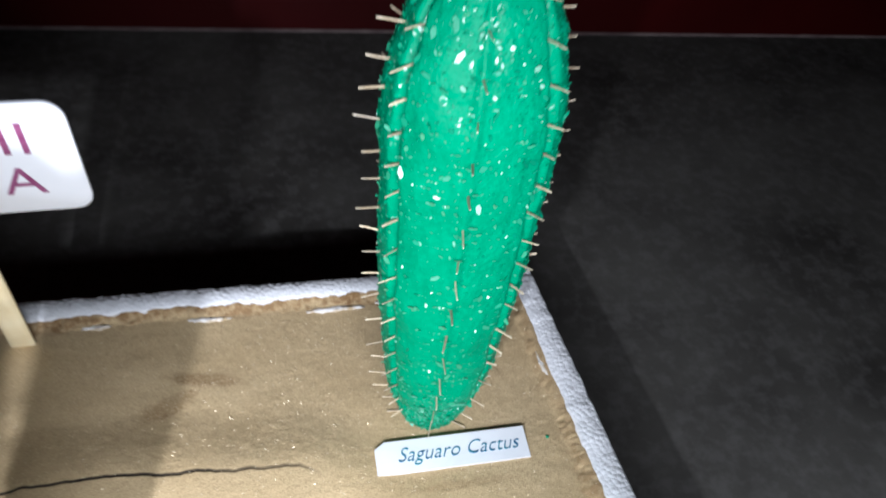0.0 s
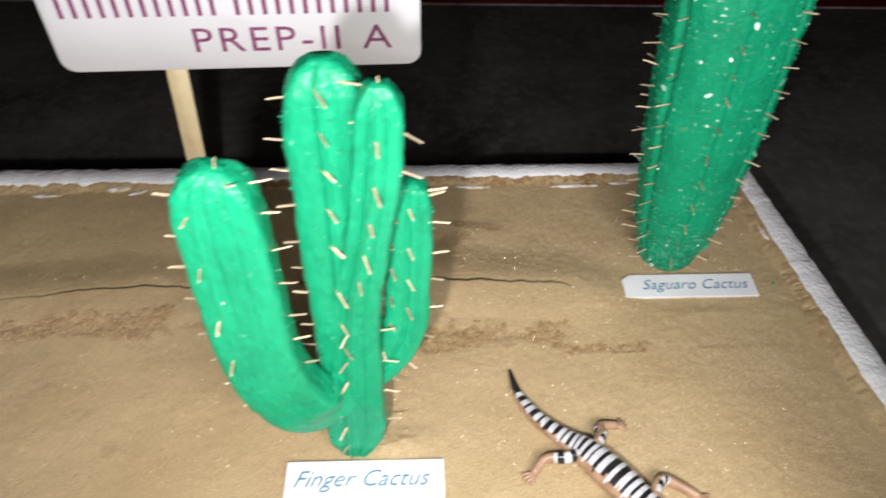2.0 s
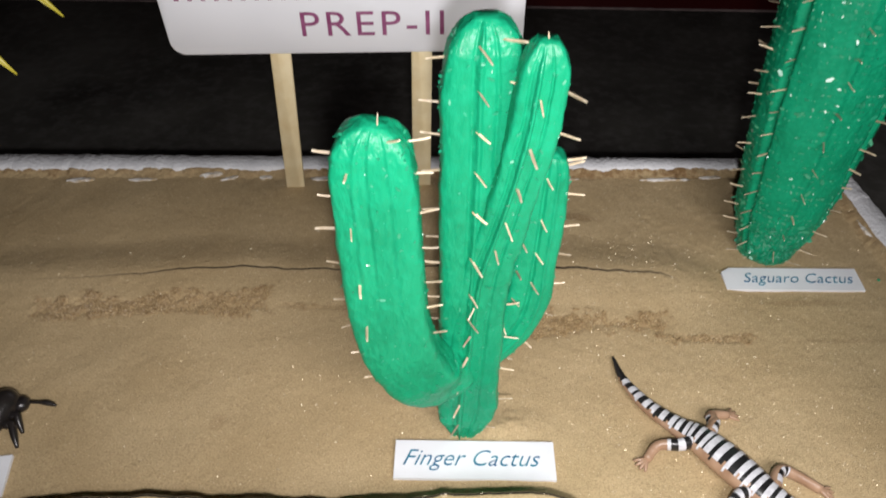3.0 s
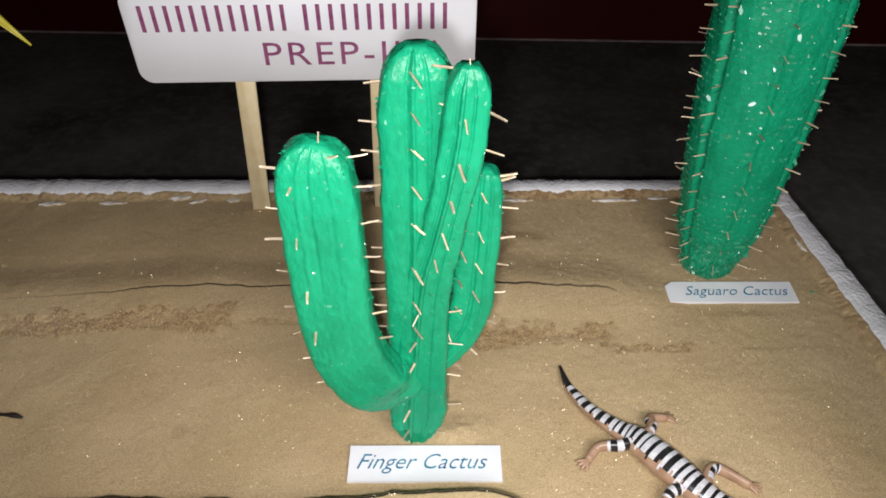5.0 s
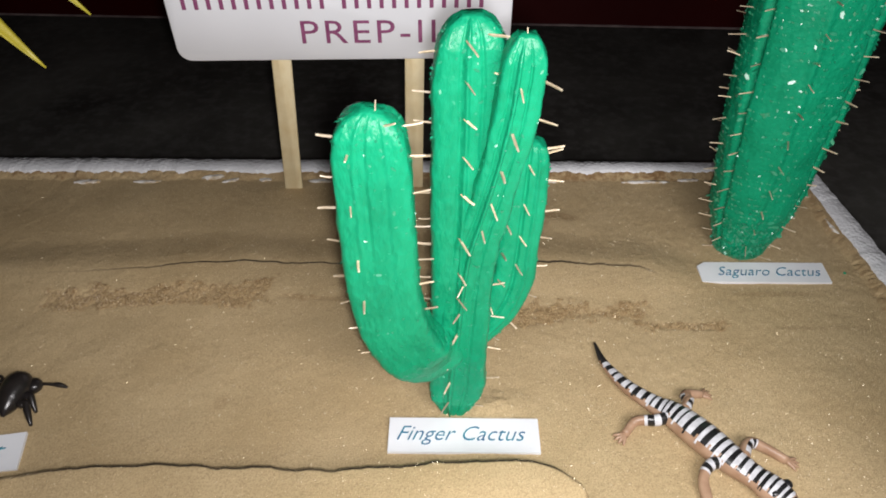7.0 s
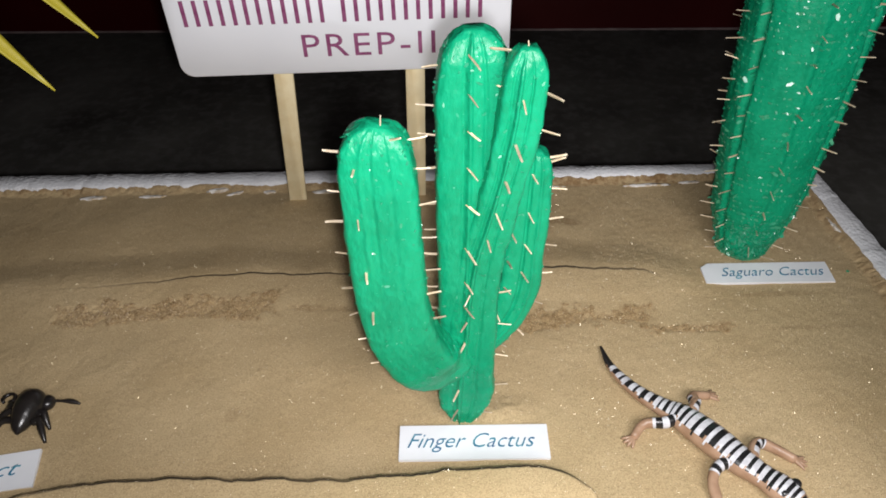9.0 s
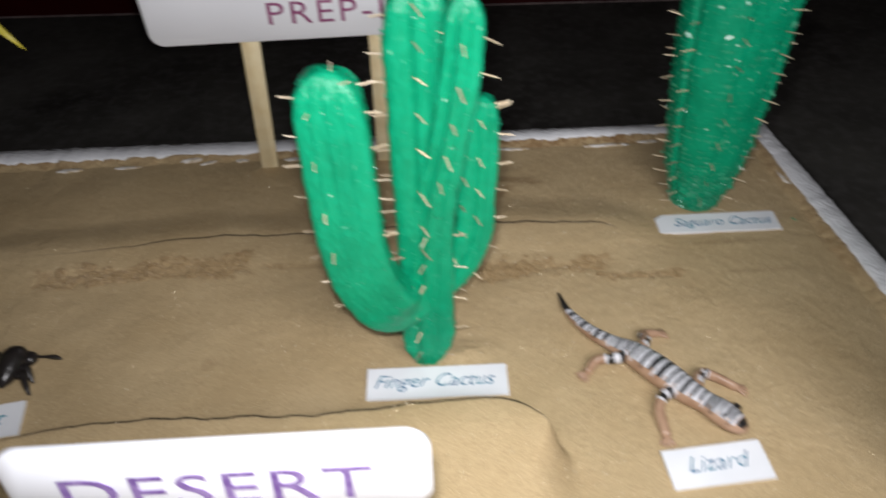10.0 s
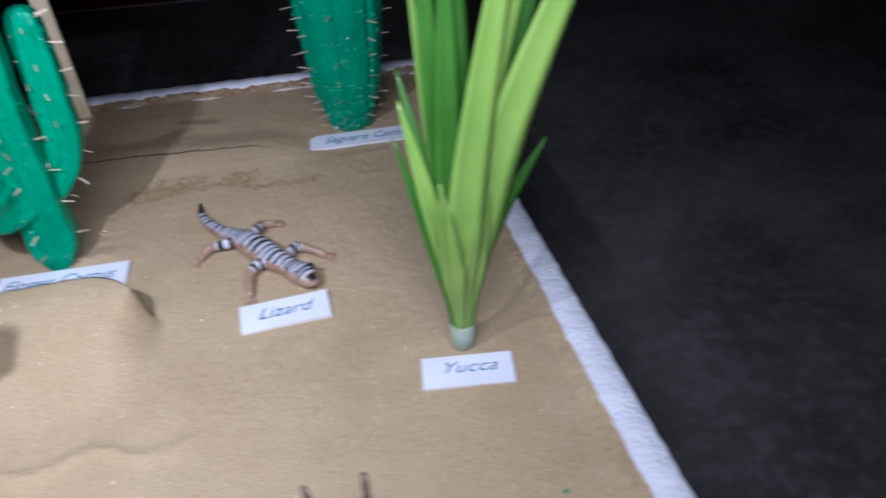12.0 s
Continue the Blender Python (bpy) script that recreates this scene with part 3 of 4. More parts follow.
def finger_cactus():
    base = Vector((-0.068, 0.070, 0))
    cactus = thing("finger_cactus", Matrix.Translation(base), "bright green painted foam cactus with four upright fingers and splint spines", "cactus")
    rel = lambda pts: [(x - base.x, y - base.y, z, r) for x, y, z, r in pts]  # noqa: E731
    left = Column(rel([(-0.0685, 0.0745, 0.0395, 0.0085), (-0.0740, 0.0685, 0.0388, 0.0105), (-0.0797, 0.0630, 0.0425, 0.0116), (-0.0862, 0.0608, 0.0565, 0.0112), (-0.0893, 0.0600, 0.0730, 0.0112), (-0.0905, 0.0600, 0.0960, 0.0113), (-0.0908, 0.0600, 0.1165, 0.0111), (-0.0910, 0.0600, 0.1275, 0.0106), (-0.0906, 0.0600, 0.1340, 0.0088), (-0.0902, 0.0600, 0.1374, 0.0062), (-0.0900, 0.0600, 0.1390, 0.0034)]), 7, 0.0, 0.0, 90, 200, 0.60, 0.0007, 6.0, ridges=((-0.40, 0.0004, 0.06), (-0.14, -0.0004, 0.05), (0.34, -0.0003, 0.06)), thick=0.0066, plain=0.42)
    left.build("arm", GREEN_FLAT, cactus, 260)
    tall = Column(rel([(-0.0666, 0.0785, 0.0126, 0.0070), (-0.0660, 0.0772, 0.0287, 0.0098), (-0.0651, 0.0755, 0.0513, 0.0104), (-0.0642, 0.0739, 0.0903, 0.0108), (-0.0635, 0.0735, 0.1259, 0.0110), (-0.0635, 0.0735, 0.1447, 0.0107), (-0.0635, 0.0735, 0.1530, 0.0087), (-0.0636, 0.0735, 0.1572, 0.0062), (-0.0637, 0.0735, 0.1594, 0.0033)]), 9, 0.0, 0.0, 90, 200, 0.58, 0.0007, 5.0, ridges=((-0.10, 0.0009, 0.06), (-0.27, -0.0006, 0.05), (0.30, -0.0006, 0.05)), thick=0.0062)
    tall.build("stem", GREEN_FLAT, cactus, 320)
    front = Column(rel([(-0.0678, 0.0722, -0.0020, 0.0036), (-0.0672, 0.0733, 0.0030, 0.0066), (-0.0665, 0.0742, 0.0090, 0.0095), (-0.0658, 0.0748, 0.0170, 0.0106), (-0.0651, 0.0748, 0.0300, 0.0099), (-0.0638, 0.0745, 0.0460, 0.0088), (-0.0628, 0.0739, 0.0640, 0.0081), (-0.0610, 0.0728, 0.0820, 0.0076), (-0.0579, 0.0709, 0.0977, 0.0067), (-0.0547, 0.0683, 0.1141, 0.0062), (-0.0518, 0.0657, 0.1327, 0.0064), (-0.0504, 0.0645, 0.1477, 0.0060), (-0.0502, 0.0640, 0.1538, 0.0048), (-0.0501, 0.0637, 0.1579, 0.0024)]), 8, 0.0, 0.0, 110, 200, 0.72, 0.0007, 7.0, ridges=((-0.24, 0.0014, 0.09), (-0.52, -0.0005, 0.07), (0.30, -0.0006, 0.06)), thick=0.0060)
    front.build("stem", GREEN_FLAT, cactus, 320)
    right = Column(rel([(-0.0639, 0.0800, 0.0310, 0.0055), (-0.0570, 0.0810, 0.0400, 0.0068), (-0.0500, 0.0822, 0.0501, 0.0074), (-0.0467, 0.0829, 0.0616, 0.0073), (-0.0457, 0.0835, 0.0753, 0.0071), (-0.0447, 0.0837, 0.0965, 0.0071), (-0.0443, 0.0839, 0.1086, 0.0066), (-0.0439, 0.0839, 0.1143, 0.0047), (-0.0437, 0.0839, 0.1161, 0.0024)]), 7, 0.0, 0.0, 70, 150, 0.70, 0.0005, 5.0, ridges=((-0.05, -0.0009, 0.09), (0.45, 0.0005, 0.07)), thick=0.0050)
    right.build("arm", GREEN_FLAT, cactus, 160)
    for c, a, start, end, gap, up, lean in ((left, 178, 0.18, 0.90, 0.0108, 0.06, 0), (left, 119, 0.42, 0.88, 0.0165, 0.1, 0.6), (left, 0, 0.35, 0.86, 0.0112, 0.05, 0), (left, 60, 0.88, 0.93, 0.02, 0.4, 0.3),
                                            (tall, 180, 0.16, 0.80, 0.0108, 0.05, 0), (tall, 96, 0.30, 0.92, 0.0120, -0.5, 0.75), (tall, 58, 0.55, 0.93, 0.0105, 0.0, 0.9),
                                            (front, 106, 0.16, 0.52, 0.0120, -0.5, -0.25), (front, 92, 0.60, 0.95, 0.0125, -0.4, 0.35), (front, 5, 0.08, 0.50, 0.0150, 0.05, 0), (front, 30, 0.78, 0.95, 0.0120, 0.0, 0.2),
                                            (right, 4, 0.1, 0.92, 0.0110, 0.1, 0), (right, 128, 0.25, 0.9, 0.0110, 0.05, 0.9), (right, 92, 0.45, 0.8, 0.0140, -0.4, 0.4)):
        c.spines(cactus, a, start, end, gap, up, 0.68, 0.9, lean)
    spine(cactus, Vector((-0.0890 - base.x, 0.0585 - base.y, 0.1385)), Vector((0, 0.3, 1)), 0.4, 0.5)
    spine(cactus, Vector((-0.0500 - base.x, 0.0635 - base.y, 0.1578)), Vector((0.1, 0.5, 1)), 0.25, 0.5)
    spine(cactus, Vector((-0.0395 - base.x, 0.0825 - base.y, 0.1115)), Vector((1, -0.3, 0.45)))


saguaro()
finger_cactus()


# ---- signs ----
def stick(parent, x, y, lean, bottom, top, width=0.0097):
    bm = bmesh.new()
    slab(bm, width, top - bottom, 0.0018, 0.0030, 5, (0, 0, bottom))
    ob = part("stick", bm, STICK, parent, "pale wooden ice-cream stick")
    ob.matrix_local = Matrix.Translation((x, y, 0)) @ Matrix.Rotation(lean, 4, "Y")
    return ob


def class_sign():
    sign = thing("class_sign", pose(-0.120, 0.2300, 0, 4.2, 0, 1.6), "white rounded board lettered in plum marker, on two wooden sticks", "sign")
    bm = bmesh.new()
    slab(bm, 0.161, 0.0455, 0.0024, 0.0065, 7, (0, -0.0028, 0.0815))
    board = part("board", bm, BOARD, sign)
    stick(sign, -0.0368, 0.0, 0.062, -0.006, 0.118)
    stick(sign, 0.0318, 0.0, 0.028, -0.006, 0.118)
    face = Matrix.Translation((0, -0.0029, 0)) @ Matrix.Rotation(radians(90), 4, "X")
    lettering("lettering", "PREP-II A", 0.0870, 0.0122, board, Matrix.Translation((-0.0195, 0, 0.0903)) @ face, PLUM_INK, thin=-0.002, spacing=1.15)
    x = -0.0720
    for strokes in (12, 12):
        for _ in range(strokes):
            bm = bmesh.new()
            box(bm, (0.0019, 0.0003, 0.0124), (0, 0, 0.0062))
            part("bar", bm, PLUM_INK, board, smooth=False).location = (x, -0.0029, 0.1076)
            x += 0.0058
        x += 0.0045


def desert_sign():
    sign = thing("desert_sign", pose(-0.1185, -0.0385, 0, -4.8, 0, 0), "white rounded board lettered DESERT in violet marker, on one stick", "sign")
    bm = bmesh.new()
    slab(bm, 0.103, 0.0262, 0.0026, 0.0062, 7, (0.0020, 0, 0.0639))
    board = part("board", bm, BOARD, sign)
    stick(sign, 0.0, 0.0028, 0.066, -0.006, 0.088, 0.0105)
    lettering("lettering", "DESERT", 0.0755, 0.0122, board, Matrix.Translation((-0.0365, -0.0001, 0.0683)) @ Matrix.Rotation(radians(90), 4, "X"), VIOLET_INK, thin=0.0, spacing=1.1)


class_sign()
desert_sign()


# ---- paper labels ----
def paper_label(text, x, y, turn, width, depth, tilt, ink_width, ink_height, ink_x, ink_y, label, clip=0.0):
    m = pose(x, y, ground(x, y) + 0.0012, tilt, 0, turn)
    paper = thing("paper_label", m, label, "label", "plant and animal labels")
    bm = bmesh.new()
    w, d = width / 2, depth / 2
    outline = [(-w, -d), (w, -d), (w, d), (-w + clip, d), (-w, d - clip * 0.7)] if clip else [(-w, -d), (w, -d), (w, d), (-w, d)]
    bent = lambda px, py: 0.0005 * (px / w) ** 2 + 0.0003 * py / d  # noqa: E731
    skin(bm, [[Vector((px, py, z + bent(px, py))) for px, py in outline] for z in (-0.0014, 0.0)])
    part("card", bm, PAPER, paper, smooth=False)
    lettering("handwriting", text, ink_width, ink_height, paper, pose(ink_x, ink_y, 0.0007), BLUE_INK, shear=0.42, thin=-0.013)


paper_label("Finger Cactus", -0.0632, 0.0585, -0.5, 0.0575, 0.0150, 1.5, 0.0490, 0.0068, -0.0255, -0.0026, "white paper strip handwritten Finger Cactus in blue ink, on the sand")
paper_label("Saguaro Cactus", 0.0842, 0.1542, -0.6, 0.0620, 0.0135, 2.0, 0.0500, 0.0064, -0.0222, -0.0026, "white paper strip handwritten Saguaro Cactus in blue ink, on the sand", 0.004)
paper_label("Lizard", 0.0368, 0.0135, 4.8, 0.0372, 0.0152, 3.0, 0.0235, 0.0066, -0.0110, -0.0022, "white paper strip handwritten Lizard in blue ink, beside the toy lizard")
paper_label("Yucca", 0.1048, -0.0362, -6.0, 0.0348, 0.0142, 3.0, 0.0200, 0.0056, -0.0085, -0.0010, "white paper strip handwritten Yucca in blue ink, below the yucca")
paper_label("Insect", -0.2490, 0.0480, 10.0, 0.0400, 0.0158, 3.0, 0.0270, 0.0066, -0.0130, -0.0020, "white paper strip handwritten Insect in blue ink, beside the toy beetle")


# ---- toy lizard ----
def toy_lizard():
    x0, y0 = 0.0277, 0.0500
    sx, sy = 0.0290, 0.0518
    lizard = thing("toy_lizard", pose(sx, sy, ground(sx, sy)), "brown rubber toy lizard with white back and black stripes", "toy lizard")
    spine_line = [(-0.0068, 0.1050, 0.0016, 0.0005), (-0.0048, 0.0925, 0.0024, 0.0016), (0.0015, 0.0795, 0.0034, 0.0026), (0.0100, 0.0700, 0.0042, 0.0034), (0.0165, 0.0640, 0.0048, 0.0048), (0.0225, 0.0565, 0.0050, 0.0056), (0.0285, 0.0485, 0.0050, 0.0056), (0.0330, 0.0425, 0.0050, 0.0050), (0.0385, 0.0365, 0.0050, 0.0042), (0.0425, 0.0318, 0.0052, 0.0048), (0.0462, 0.0272, 0.0048, 0.0044), (0.0485, 0.0240, 0.0042, 0.0026), (0.0492, 0.0228, 0.0040, 0.0006)]
    path = along([(x - x0, y - y0, z, r * 1.14) for x, y, z, r in spine_line], 150)
    seg, rings = 20, []
    for i, (x, y, z, r) in enumerate(path):
        way = Vector(path[min(i + 1, 149)][:3] - path[max(i - 1, 0)][:3])
        way.z = 0
        side = Vector((way.y, -way.x, 0)).normalized()
        rings.append([Vector((x, y, max(z, r * 0.8))) + side * (r * math.cos(a)) + Vector((0, 0, r * 0.8 * math.sin(a))) for a in np.linspace(0, 2 * math.pi, seg, endpoint=False)])

    def stripe(i, j):
        a = (j + 0.5) / seg * 360
        if i < 11:
            return 2
        if 129 <= i <= 139 and 55 < a < 125:
            return 2
        reach = 36 + 13 * math.sin(i * 1.7) * math.sin(i * 0.9 + j)
        if i > 127 or not reach < a < 180 - reach:
            return 0
        period = 3.6 if i < 55 else 5.3
        return 2 if (i % period) < period * 0.46 else 1

    bm = bmesh.new()
    skin(bm, rings, pick=stripe)
    part("body", bm, [TOY_BROWN, TOY_WHITE, TOY_BLACK], lizard)
    limbs = (((0.0165, 0.0635), (0.0095, 0.0610), (0.0018, 0.0615), (-0.0030, 0.0570), 215),
             ((0.0205, 0.0650), (0.0238, 0.0700), (0.0245, 0.0750), (0.0315, 0.0765), 15),
             ((0.0305, 0.0430), (0.0240, 0.0410), (0.0205, 0.0355), (0.0205, 0.0245), 265),
             ((0.0365, 0.0430), (0.0410, 0.0505), (0.0465, 0.0500), (0.0545, 0.0455), -20))
    for hip, thigh, knee, foot, heading in limbs:
        pts = [(hip[0] - x0, hip[1] - y0, 0.0052, 0.0030), (thigh[0] - x0, thigh[1] - y0, 0.0050, 0.0026), (knee[0] - x0, knee[1] - y0, 0.0036, 0.0022), (foot[0] - x0, foot[1] - y0, 0.0016, 0.0019)]
        bm = bmesh.new()
        tube(bm, pts, 22, 12, pick=lambda i, j: 0 if i > 10 or i < 2 or j in (6, 7, 8, 9) else (2 if i % 4 in (0, 1) else 1), flat=0.8)
        for k in (-38, -12, 14, 40):
            a = radians(heading + k)
            fx, fy = foot[0] - x0, foot[1] - y0
            tube(bm, [(fx - 0.001 * math.cos(a), fy - 0.001 * math.sin(a), 0.0015, 0.0010), (fx + 0.0026 * math.cos(a), fy + 0.0026 * math.sin(a), 0.0012, 0.0008), (fx + 0.0046 * math.cos(a), fy + 0.0046 * math.sin(a), 0.0006, 0.0003)], 6, 6)
        part("leg", bm, [TOY_BROWN, TOY_WHITE, TOY_BLACK], lizard, "brown leg with white and black bands")
    for ex, ey in ((0.0424, 0.0282), (0.0478, 0.0318)):
        bm = bmesh.new()
        bmesh.ops.create_uvsphere(bm, u_segments=14, v_segments=10, radius=0.0019, matrix=Matrix.Translation((ex - x0, ey - y0, 0.0074)) @ Matrix.Diagonal((1, 1, 0.8, 1)))
        part("eye", bm, TOY_BLACK, lizard, "glossy black eye")


def toy_beetle():
    x0, y0 = -0.2415, 0.0755
    beetle = thing("toy_beetle", pose(x0, y0, ground(x0, y0), 0, 0, 8), "shiny black rubber toy beetle with a curled feeler", "toy insect")
    bm = bmesh.new()
    tube(bm, [(-0.0020, -0.0105, 0.0040, 0.0006), (-0.0018, -0.0070, 0.0046, 0.0032), (-0.0005, 0.0005, 0.0056, 0.0056), (0.0012, 0.0052, 0.0058, 0.0052), (0.0022, 0.0082, 0.0052, 0.0022), (0.0024, 0.0090, 0.0050, 0.0006)], 30, 18, flat=1.0)
    part("body", bm, BLACK, beetle)
    bm = bmesh.new()
    bmesh.ops.create_uvsphere(bm, u_segments=14, v_segments=10, radius=0.0036, matrix=Matrix.Translation((0.0055, 0.0035, 0.0046)) @ Matrix.Diagonal((1, 1, 0.8, 1)))
    part("head", bm, BLACK, beetle)
    for sx, ex, ey, kx, ky in ((1, 0.0085, -0.0075, 0.0060, -0.0020), (1, 0.0085, -0.0140, 0.0055, -0.0060), (-1, -0.0150, -0.0030, -0.0080, 0.0005), (-1, -0.0160, -0.0085, -0.0085, -0.0040), (-1, -0.0120, 0.0040, -0.0070, 0.0040)):
        bm = bmesh.new()
        tube(bm, [(sx * 0.003, ky, 0.0045, 0.0016), (kx, ky, 0.0055, 0.0014), ((kx + ex) / 2, (ky + ey) / 2, 0.0034, 0.0013), (ex, ey, 0.0008, 0.0006)], 14, 8)
        part("leg", bm, BLACK, beetle)
    bm = bmesh.new()
    tube(bm, [(0.007, 0.0045, 0.0045, 0.0007), (0.0115, 0.0040, 0.0040, 0.0006), (0.0150, 0.0040, 0.0030, 0.0011), (0.0180, 0.0030, 0.0022, 0.0005)], 18, 8)
    part("feeler", bm, BLACK, beetle)
    bm = bmesh.new()
    tube(bm, [(-0.004, 0.0055, 0.0050, 0.0009)] + [(-0.0105 + 0.0024 * math.cos(a), 0.0085 + 0.0024 * math.sin(a), 0.0045, 0.0007) for a in np.linspace(-1.2, 4.0, 9)], 30, 8)
    part("feeler", bm, BLACK, beetle, "curled black feeler")


toy_lizard()
toy_beetle()


# ---- leafy plants ----
def leaf(parent, points, width, mat, face=(0, -1, 0.3), label=""):
    """A folded blade through points; it is widest past its middle and ends in a point."""
    path = along(points, 26)
    bm = bmesh.new()
    rings = []
    for i, p in enumerate(path):
        s = i / 25
        w = width / 2 * (0.30 + 0.70 * ease((s - 0.08) / 0.45)) * (1 - max(0, (s - 0.5) / 0.5) ** 2.0) + 0.00025
        way = Vector(path[min(i + 1, 25)] - path[max(i - 1, 0)]).normalized()
        side = way.cross(Vector(face)).normalized()
        up = side.cross(way).normalized()
        c = Vector(p)
        fold = 0.28 * w
        rings.append([c + side * w + up * fold, c + side * (0.5 * w) + up * (fold * 0.35), c, c - side * (0.5 * w) + up * (fold * 0.35), c - side * w + up * fold,
                      c - side * (0.5 * w) + up * (fold * 0.35 - 0.0005), c - up * 0.0006, c + side * (0.5 * w) + up * (fold * 0.35 - 0.0005)])
    skin(bm, rings)
    return part("leaf", bm, mat, parent, label)


def yucca():
    bx, by = 0.1063, -0.0205
    plant = thing("yucca_plant", pose(bx, by, ground(bx, by) - 0.001), "artificial yucca with long folded green leaves from a milky stub", "plant")
    bm = bmesh.new()
    rings = [[Vector((r * math.cos(a), r * math.sin(a), z)) for a in np.linspace(0, 2 * math.pi, 20, endpoint=False)] for r, z in ((0.0030, 0), (0.0044, 0.0008), (0.0049, 0.003), (0.0051, 0.013), (0.0046, 0.0135), (0.0044, 0.004))]
    skin(bm, rings)
    part("stub", bm, STUB, plant, "milky plastic stub")
    # heel, waist, shoulder and tip, from the foot of the plant
    blades = (((0.0018, -0.002, 0.004), (0.0045, -0.0035, 0.045), (0.0160, -0.0055, 0.100), (0.0540, -0.003, 0.190), 0.0138, LEAF_LIGHT),
              ((0.000, -0.003, 0.004), (0.0005, -0.0048, 0.042), (0.0040, -0.0060, 0.090), (0.0220, -0.004, 0.190), 0.0125, LEAF_LIGHT),
              ((0.001, -0.002, 0.004), (0.0022, -0.0030, 0.045), (0.0085, -0.0030, 0.100), (0.0300, 0.000, 0.180), 0.0085, LEAF_LIGHT),
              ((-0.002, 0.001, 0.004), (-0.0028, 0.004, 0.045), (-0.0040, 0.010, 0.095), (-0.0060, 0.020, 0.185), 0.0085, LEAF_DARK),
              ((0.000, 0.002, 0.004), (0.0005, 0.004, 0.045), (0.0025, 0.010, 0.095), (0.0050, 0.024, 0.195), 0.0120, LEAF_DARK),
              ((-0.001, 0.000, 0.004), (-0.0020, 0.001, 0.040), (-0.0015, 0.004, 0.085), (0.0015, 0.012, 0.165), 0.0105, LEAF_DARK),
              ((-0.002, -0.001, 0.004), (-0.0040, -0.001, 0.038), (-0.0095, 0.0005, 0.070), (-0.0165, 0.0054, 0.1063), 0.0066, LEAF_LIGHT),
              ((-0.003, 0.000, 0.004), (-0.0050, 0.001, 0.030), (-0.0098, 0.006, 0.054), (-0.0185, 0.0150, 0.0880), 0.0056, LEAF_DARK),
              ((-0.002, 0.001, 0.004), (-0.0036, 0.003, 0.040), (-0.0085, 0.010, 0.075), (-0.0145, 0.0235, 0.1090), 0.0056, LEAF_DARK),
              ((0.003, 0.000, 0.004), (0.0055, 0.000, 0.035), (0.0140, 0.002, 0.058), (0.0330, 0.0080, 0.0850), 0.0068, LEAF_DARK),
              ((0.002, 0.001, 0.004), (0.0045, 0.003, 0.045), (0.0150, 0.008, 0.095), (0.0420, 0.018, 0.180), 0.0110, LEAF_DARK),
              ((0.001, -0.003, 0.004), (0.0024, -0.0045, 0.030), (0.0050, -0.006, 0.050), (0.0100, -0.006, 0.078), 0.0085, LEAF_PALE),
              ((-0.001, -0.003, 0.004), (-0.0024, -0.0050, 0.030), (-0.0042, -0.0060, 0.052), (-0.0067, -0.0071, 0.082), 0.0085, LEAF_PALE),
              ((-0.002, 0.001, 0.004), (-0.0030, 0.004, 0.045), (-0.0055, 0.012, 0.090), (-0.0085, 0.0235, 0.141), 0.0058, LEAF_LIGHT))
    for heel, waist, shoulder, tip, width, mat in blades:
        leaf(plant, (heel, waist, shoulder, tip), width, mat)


def yellow_plant():
    bx, by = -0.335, 0.120
    plant = thing("yellow_leaf_plant", pose(bx, by, ground(bx, by) - 0.002), "artificial plant with long drooping pointed yellow leaves", "plant")
    bm = bmesh.new()
    tube(bm, [(0, 0, 0, 0.005), (0.002, 0, 0.05, 0.004), (0.004, 0, 0.10, 0.0032)], 12, 10)
    part("stem", bm, LEAF_DARK, plant)
    for x, y, z, w, mat in ((-0.1877, 0.0865, 0.1396, 0.010, LEAF_YELLOW), (-0.1708, 0.0887, 0.1546, 0.010, LEAF_YELLOW), (-0.40, 0.05, 0.13, 0.010, LEAF_YELLOW), (-0.42, 0.16, 0.15, 0.010, LEAF_YELLOW), (-0.33, 0.24, 0.16, 0.010, LEAF_YELLOW)):
        tx, ty = x - bx, y - by
        leaf(plant, ((0.004, 0, 0.095), (tx * 0.30, ty * 0.30, z + 0.080), (tx * 0.72, ty * 0.72, z + 0.042), (tx, ty, z)), w, mat, (0, -0.4, 1))


def straw_tuft():
    bx, by = 0.062, -0.142
    tuft = thing("dry_straw_tuft", pose(bx, by, ground(bx, by) - 0.002), "tuft of pale dry straw spikes with brown tips, on the sand", "dry plant")
    bm = bmesh.new()
    tube(bm, [(0, 0, 0, 0.006), (0, 0, 0.008, 0.0075), (0, 0, 0.014, 0.004), (0, 0, 0.016, 0.001)], 12, 12)
    part("root", bm, QUILL_TIP, tuft)
    tips = [(0.0645, -0.1234, 0.0725), (0.0518, -0.1253, 0.0745), (0.0700, -0.1300, 0.0690), (0.0745, -0.1330, 0.0650), (0.0790, -0.1310, 0.0640)]
    tips += [(bx + 0.03 * math.cos(a), by - 0.012 + 0.02 * math.sin(a), 0.058) for a in np.linspace(3.4, 6.0, 7)]
    for x, y, z in tips:
        bm = bmesh.new()
        tx, ty = x - bx, y - by
        tube(bm, [(0, 0, 0.008, 0.0014), (tx * 0.35, ty * 0.35, z * 0.5, 0.0013), (tx * 0.8, ty * 0.8, z * 0.85, 0.0012), (tx, ty, z + 0.002, 0.0008)], 20, 7, pick=lambda i, j: 1 if i > 14 else 0)
        part("spike", bm, [QUILL, QUILL_TIP], tuft)


yucca()
yellow_plant()
straw_tuft()


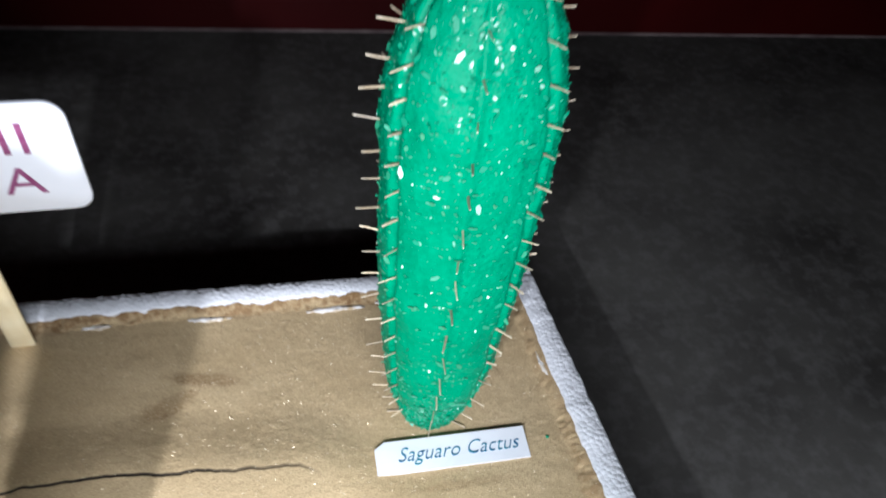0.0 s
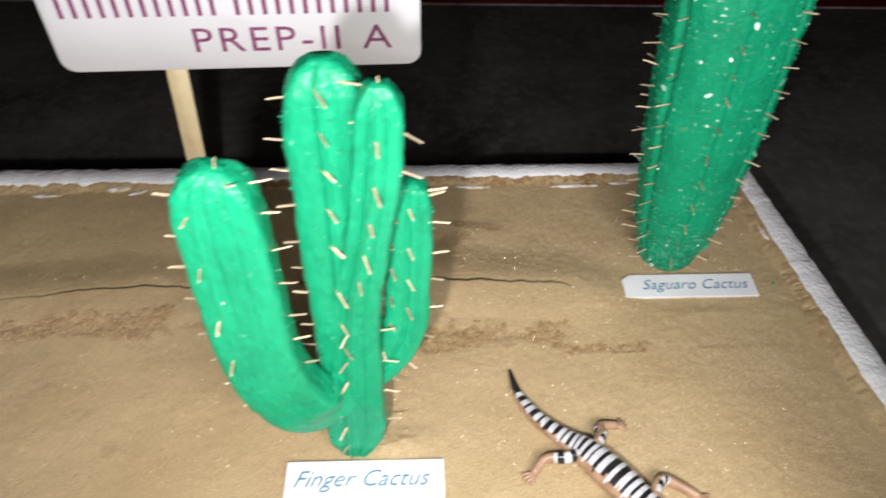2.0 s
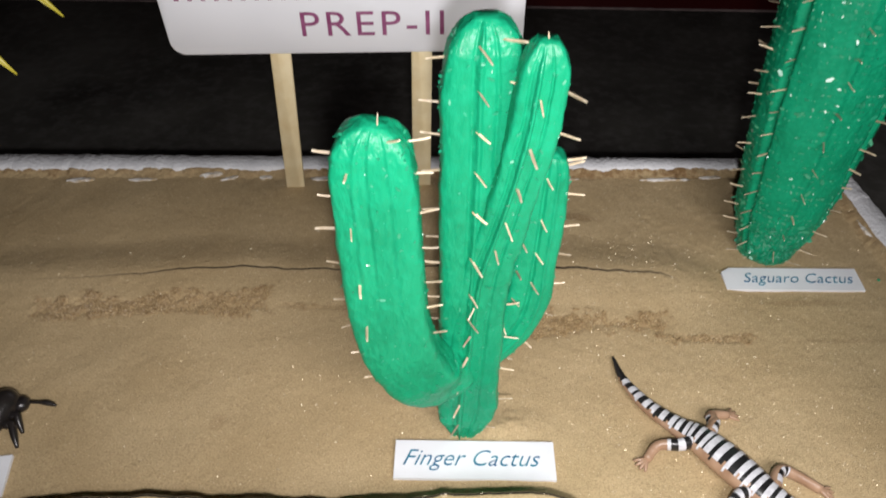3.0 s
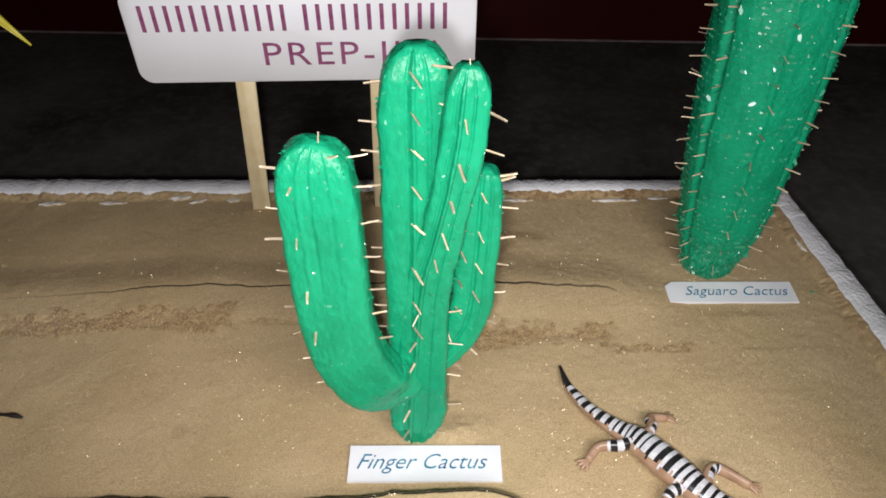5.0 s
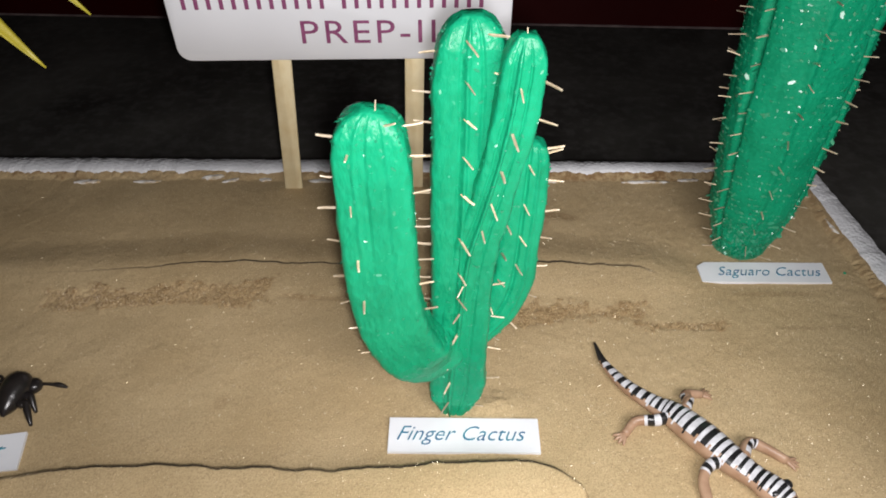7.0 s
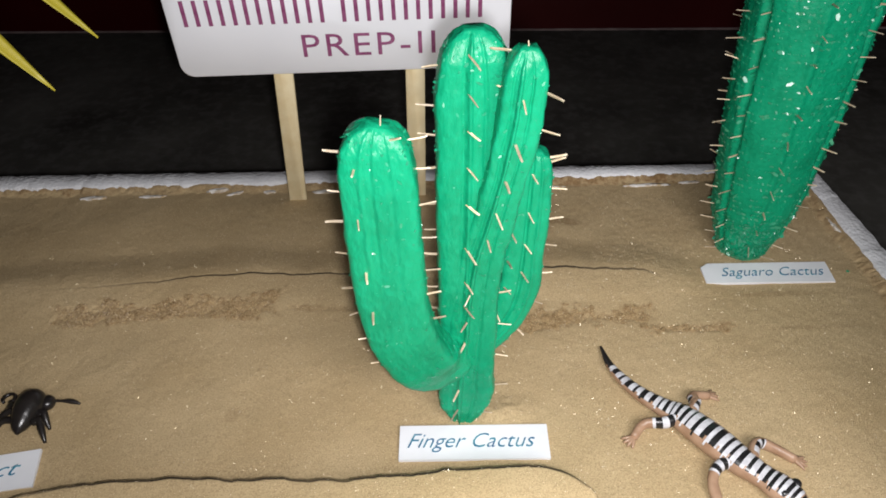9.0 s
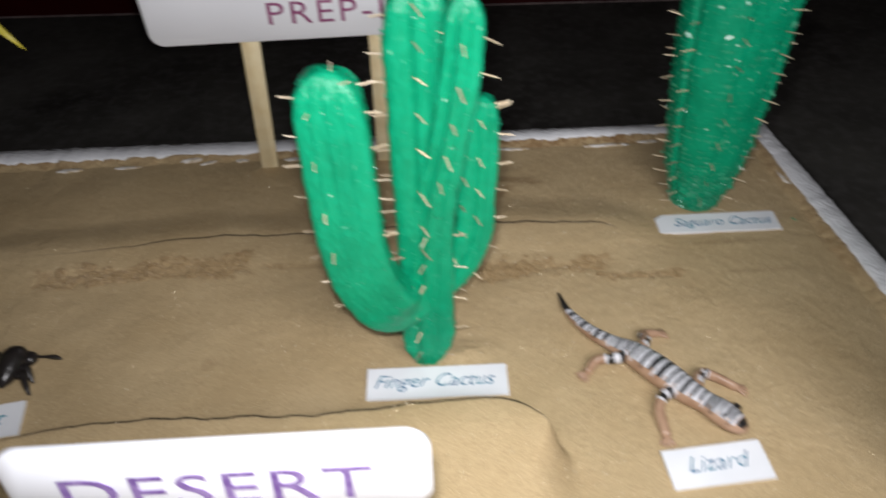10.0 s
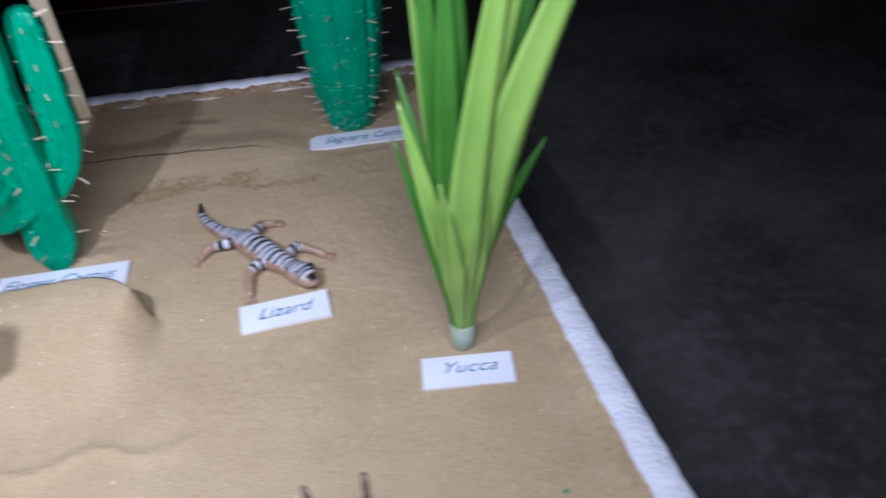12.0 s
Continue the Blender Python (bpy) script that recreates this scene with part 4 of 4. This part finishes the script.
# ---- torn foam crumbs and mica ----
def foam_crumb(x, y, length, width, turn, seed):
    bm = bmesh.new()
    n = 24
    rim = [(length / 2 * math.cos(a) * (1 + 0.35 * noise.noise((seed, math.cos(a) * 4, math.sin(a) * 4))), width / 2 * math.sin(a) * (1 + 1.1 * noise.noise((seed + 9, math.cos(a) * 5, math.sin(a) * 5)))) for a in np.linspace(0, 2 * math.pi, n, endpoint=False)]
    rings = [[Vector((px * k, py * k, z)) for px, py in rim] for z, k in ((-0.0015, 0.95), (0.0002, 1.0), (0.0005, 0.85), (0.0006, 0.3))]
    skin(bm, rings)
    ob = tagged(finish("foam_crumb", bm, FOAM_DIRTY), "torn white foam crumb stuck on the sand's edge", "foam crumb", "foam crumbs along the rim")
    ob.matrix_world = pose(x, y, ground(x, y) + 0.0002, 0, 0, turn)


for i, (x, y, length, width, turn) in enumerate(((0.0450, 0.2356, 0.027, 0.0028, 0), (-0.2775, 0.2350, 0.016, 0.0034, 4), (-0.2430, 0.2352, 0.016, 0.0024, 2), (-0.1420, 0.2360, 0.014, 0.0030, -3), (-0.2050, 0.2390, 0.012, 0.0040, 10), (-0.1950, 0.2365, 0.010, 0.0026, 25),
                                                 (-0.0120, 0.2365, 0.018, 0.0024, -2), (0.0700, 0.2372, 0.012, 0.0024, 3), (-0.1750, 0.2385, 0.008, 0.0030, 0), (0.1280, 0.2370, 0.010, 0.0060, 20), (0.1190, 0.2385, 0.008, 0.0050, 0), (0.1300, 0.2290, 0.004, 0.0110, 12), (-0.0600, 0.2375, 0.012, 0.0026, 0), (0.1330, 0.1900, 0.002, 0.012, 8))):
    foam_crumb(x, y, length, width, turn, i * 3.1)


def mica():
    rng = np.random.default_rng(12)
    verts, faces = [], []
    count = 30000
    xs, ys = rng.uniform(-0.33, 0.138, count), rng.uniform(-0.13, 0.232, count)
    hs = sand_height(xs, ys)[0]
    for x, y, h in zip(xs, ys, hs):
        r = rng.uniform(0.00008, 0.00016) if rng.random() < 0.975 else rng.uniform(0.00014, 0.00021)
        normal = Vector((rng.normal(-0.15, 0.45), rng.normal(-0.85, 0.45), 1)).normalized()
        side = normal.orthogonal().normalized()
        fore = normal.cross(side)
        c = Vector((x, y, h + 0.0003))
        k = len(verts)
        verts += [tuple(c + side * r), tuple(c + fore * r * 0.8), tuple(c - side * r), tuple(c - fore * r * 0.8), tuple(c - normal * 0.0003)]
        faces += [(k, k + 1, k + 2, k + 3), (k + 1, k, k + 4), (k + 2, k + 1, k + 4), (k + 3, k + 2, k + 4), (k, k + 3, k + 4)]
    me = bpy.data.meshes.new("mica_flakes")
    me.from_pydata(verts, [], faces)
    me.materials.append(MICA)
    tagged(new("mica_flakes", me), "tiny glinting mica flakes scattered in the sand", "mica", kind="stuff")


mica()


def coarse_grains():
    """Loose coarse grains on the brown bands along the dunes."""
    rng = np.random.default_rng(31)
    xs, ys = rng.uniform(-0.27, 0.062, 60000), rng.uniform(0.105, 0.152, 60000)
    hs, much, _, _ = sand_height(xs, ys)
    keep = (much > rng.uniform(0.25, 0.9, len(xs)))
    verts, faces = [], []
    for x, y, h in list(zip(xs[keep], ys[keep], hs[keep]))[:9000]:
        r = rng.uniform(0.00015, 0.00042)
        k = len(verts)
        for d in ((1, 0, 0), (-1, 0, 0), (0, 1, 0), (0, -1, 0), (0, 0, 1), (0, 0, -1)):
            q = r * rng.uniform(0.7, 1.3)
            verts.append((x + d[0] * q + rng.normal(0, r * 0.2), y + d[1] * q + rng.normal(0, r * 0.2), h + r * 0.3 + d[2] * q))
        faces += [(k + a, k + b, k + c) for a, b, c in ((0, 2, 4), (2, 1, 4), (1, 3, 4), (3, 0, 4), (2, 0, 5), (1, 2, 5), (3, 1, 5), (0, 3, 5))]
    me = bpy.data.meshes.new("coarse_sand_grains")
    me.from_pydata(verts, [], faces)
    me.materials.append(GRAIN)
    tagged(new("coarse_sand_grains", me), "coarse brown sand grains in bands along the dunes", "sand grains", kind="stuff")


coarse_grains()


def paint_crumb(x, y, size, seed):
    bm = bmesh.new()
    bmesh.ops.create_icosphere(bm, subdivisions=2, radius=size)
    for v in bm.verts:
        v.co *= 1 + 0.6 * noise.noise(v.co * 900 + Vector((seed, 0, 0)))
        v.co.z *= 0.6
    ob = tagged(finish("paint_crumb", bm, GREEN_FLAT), "small crumb of dried green paint lying on the sand", "paint crumb", "paint crumbs")
    ob.matrix_world = pose(x, y, ground(x, y) + size * 0.4)


paint_crumb(0.1250, 0.1551, 0.0008, 1)
paint_crumb(0.1245, -0.0933, 0.0008, 5)
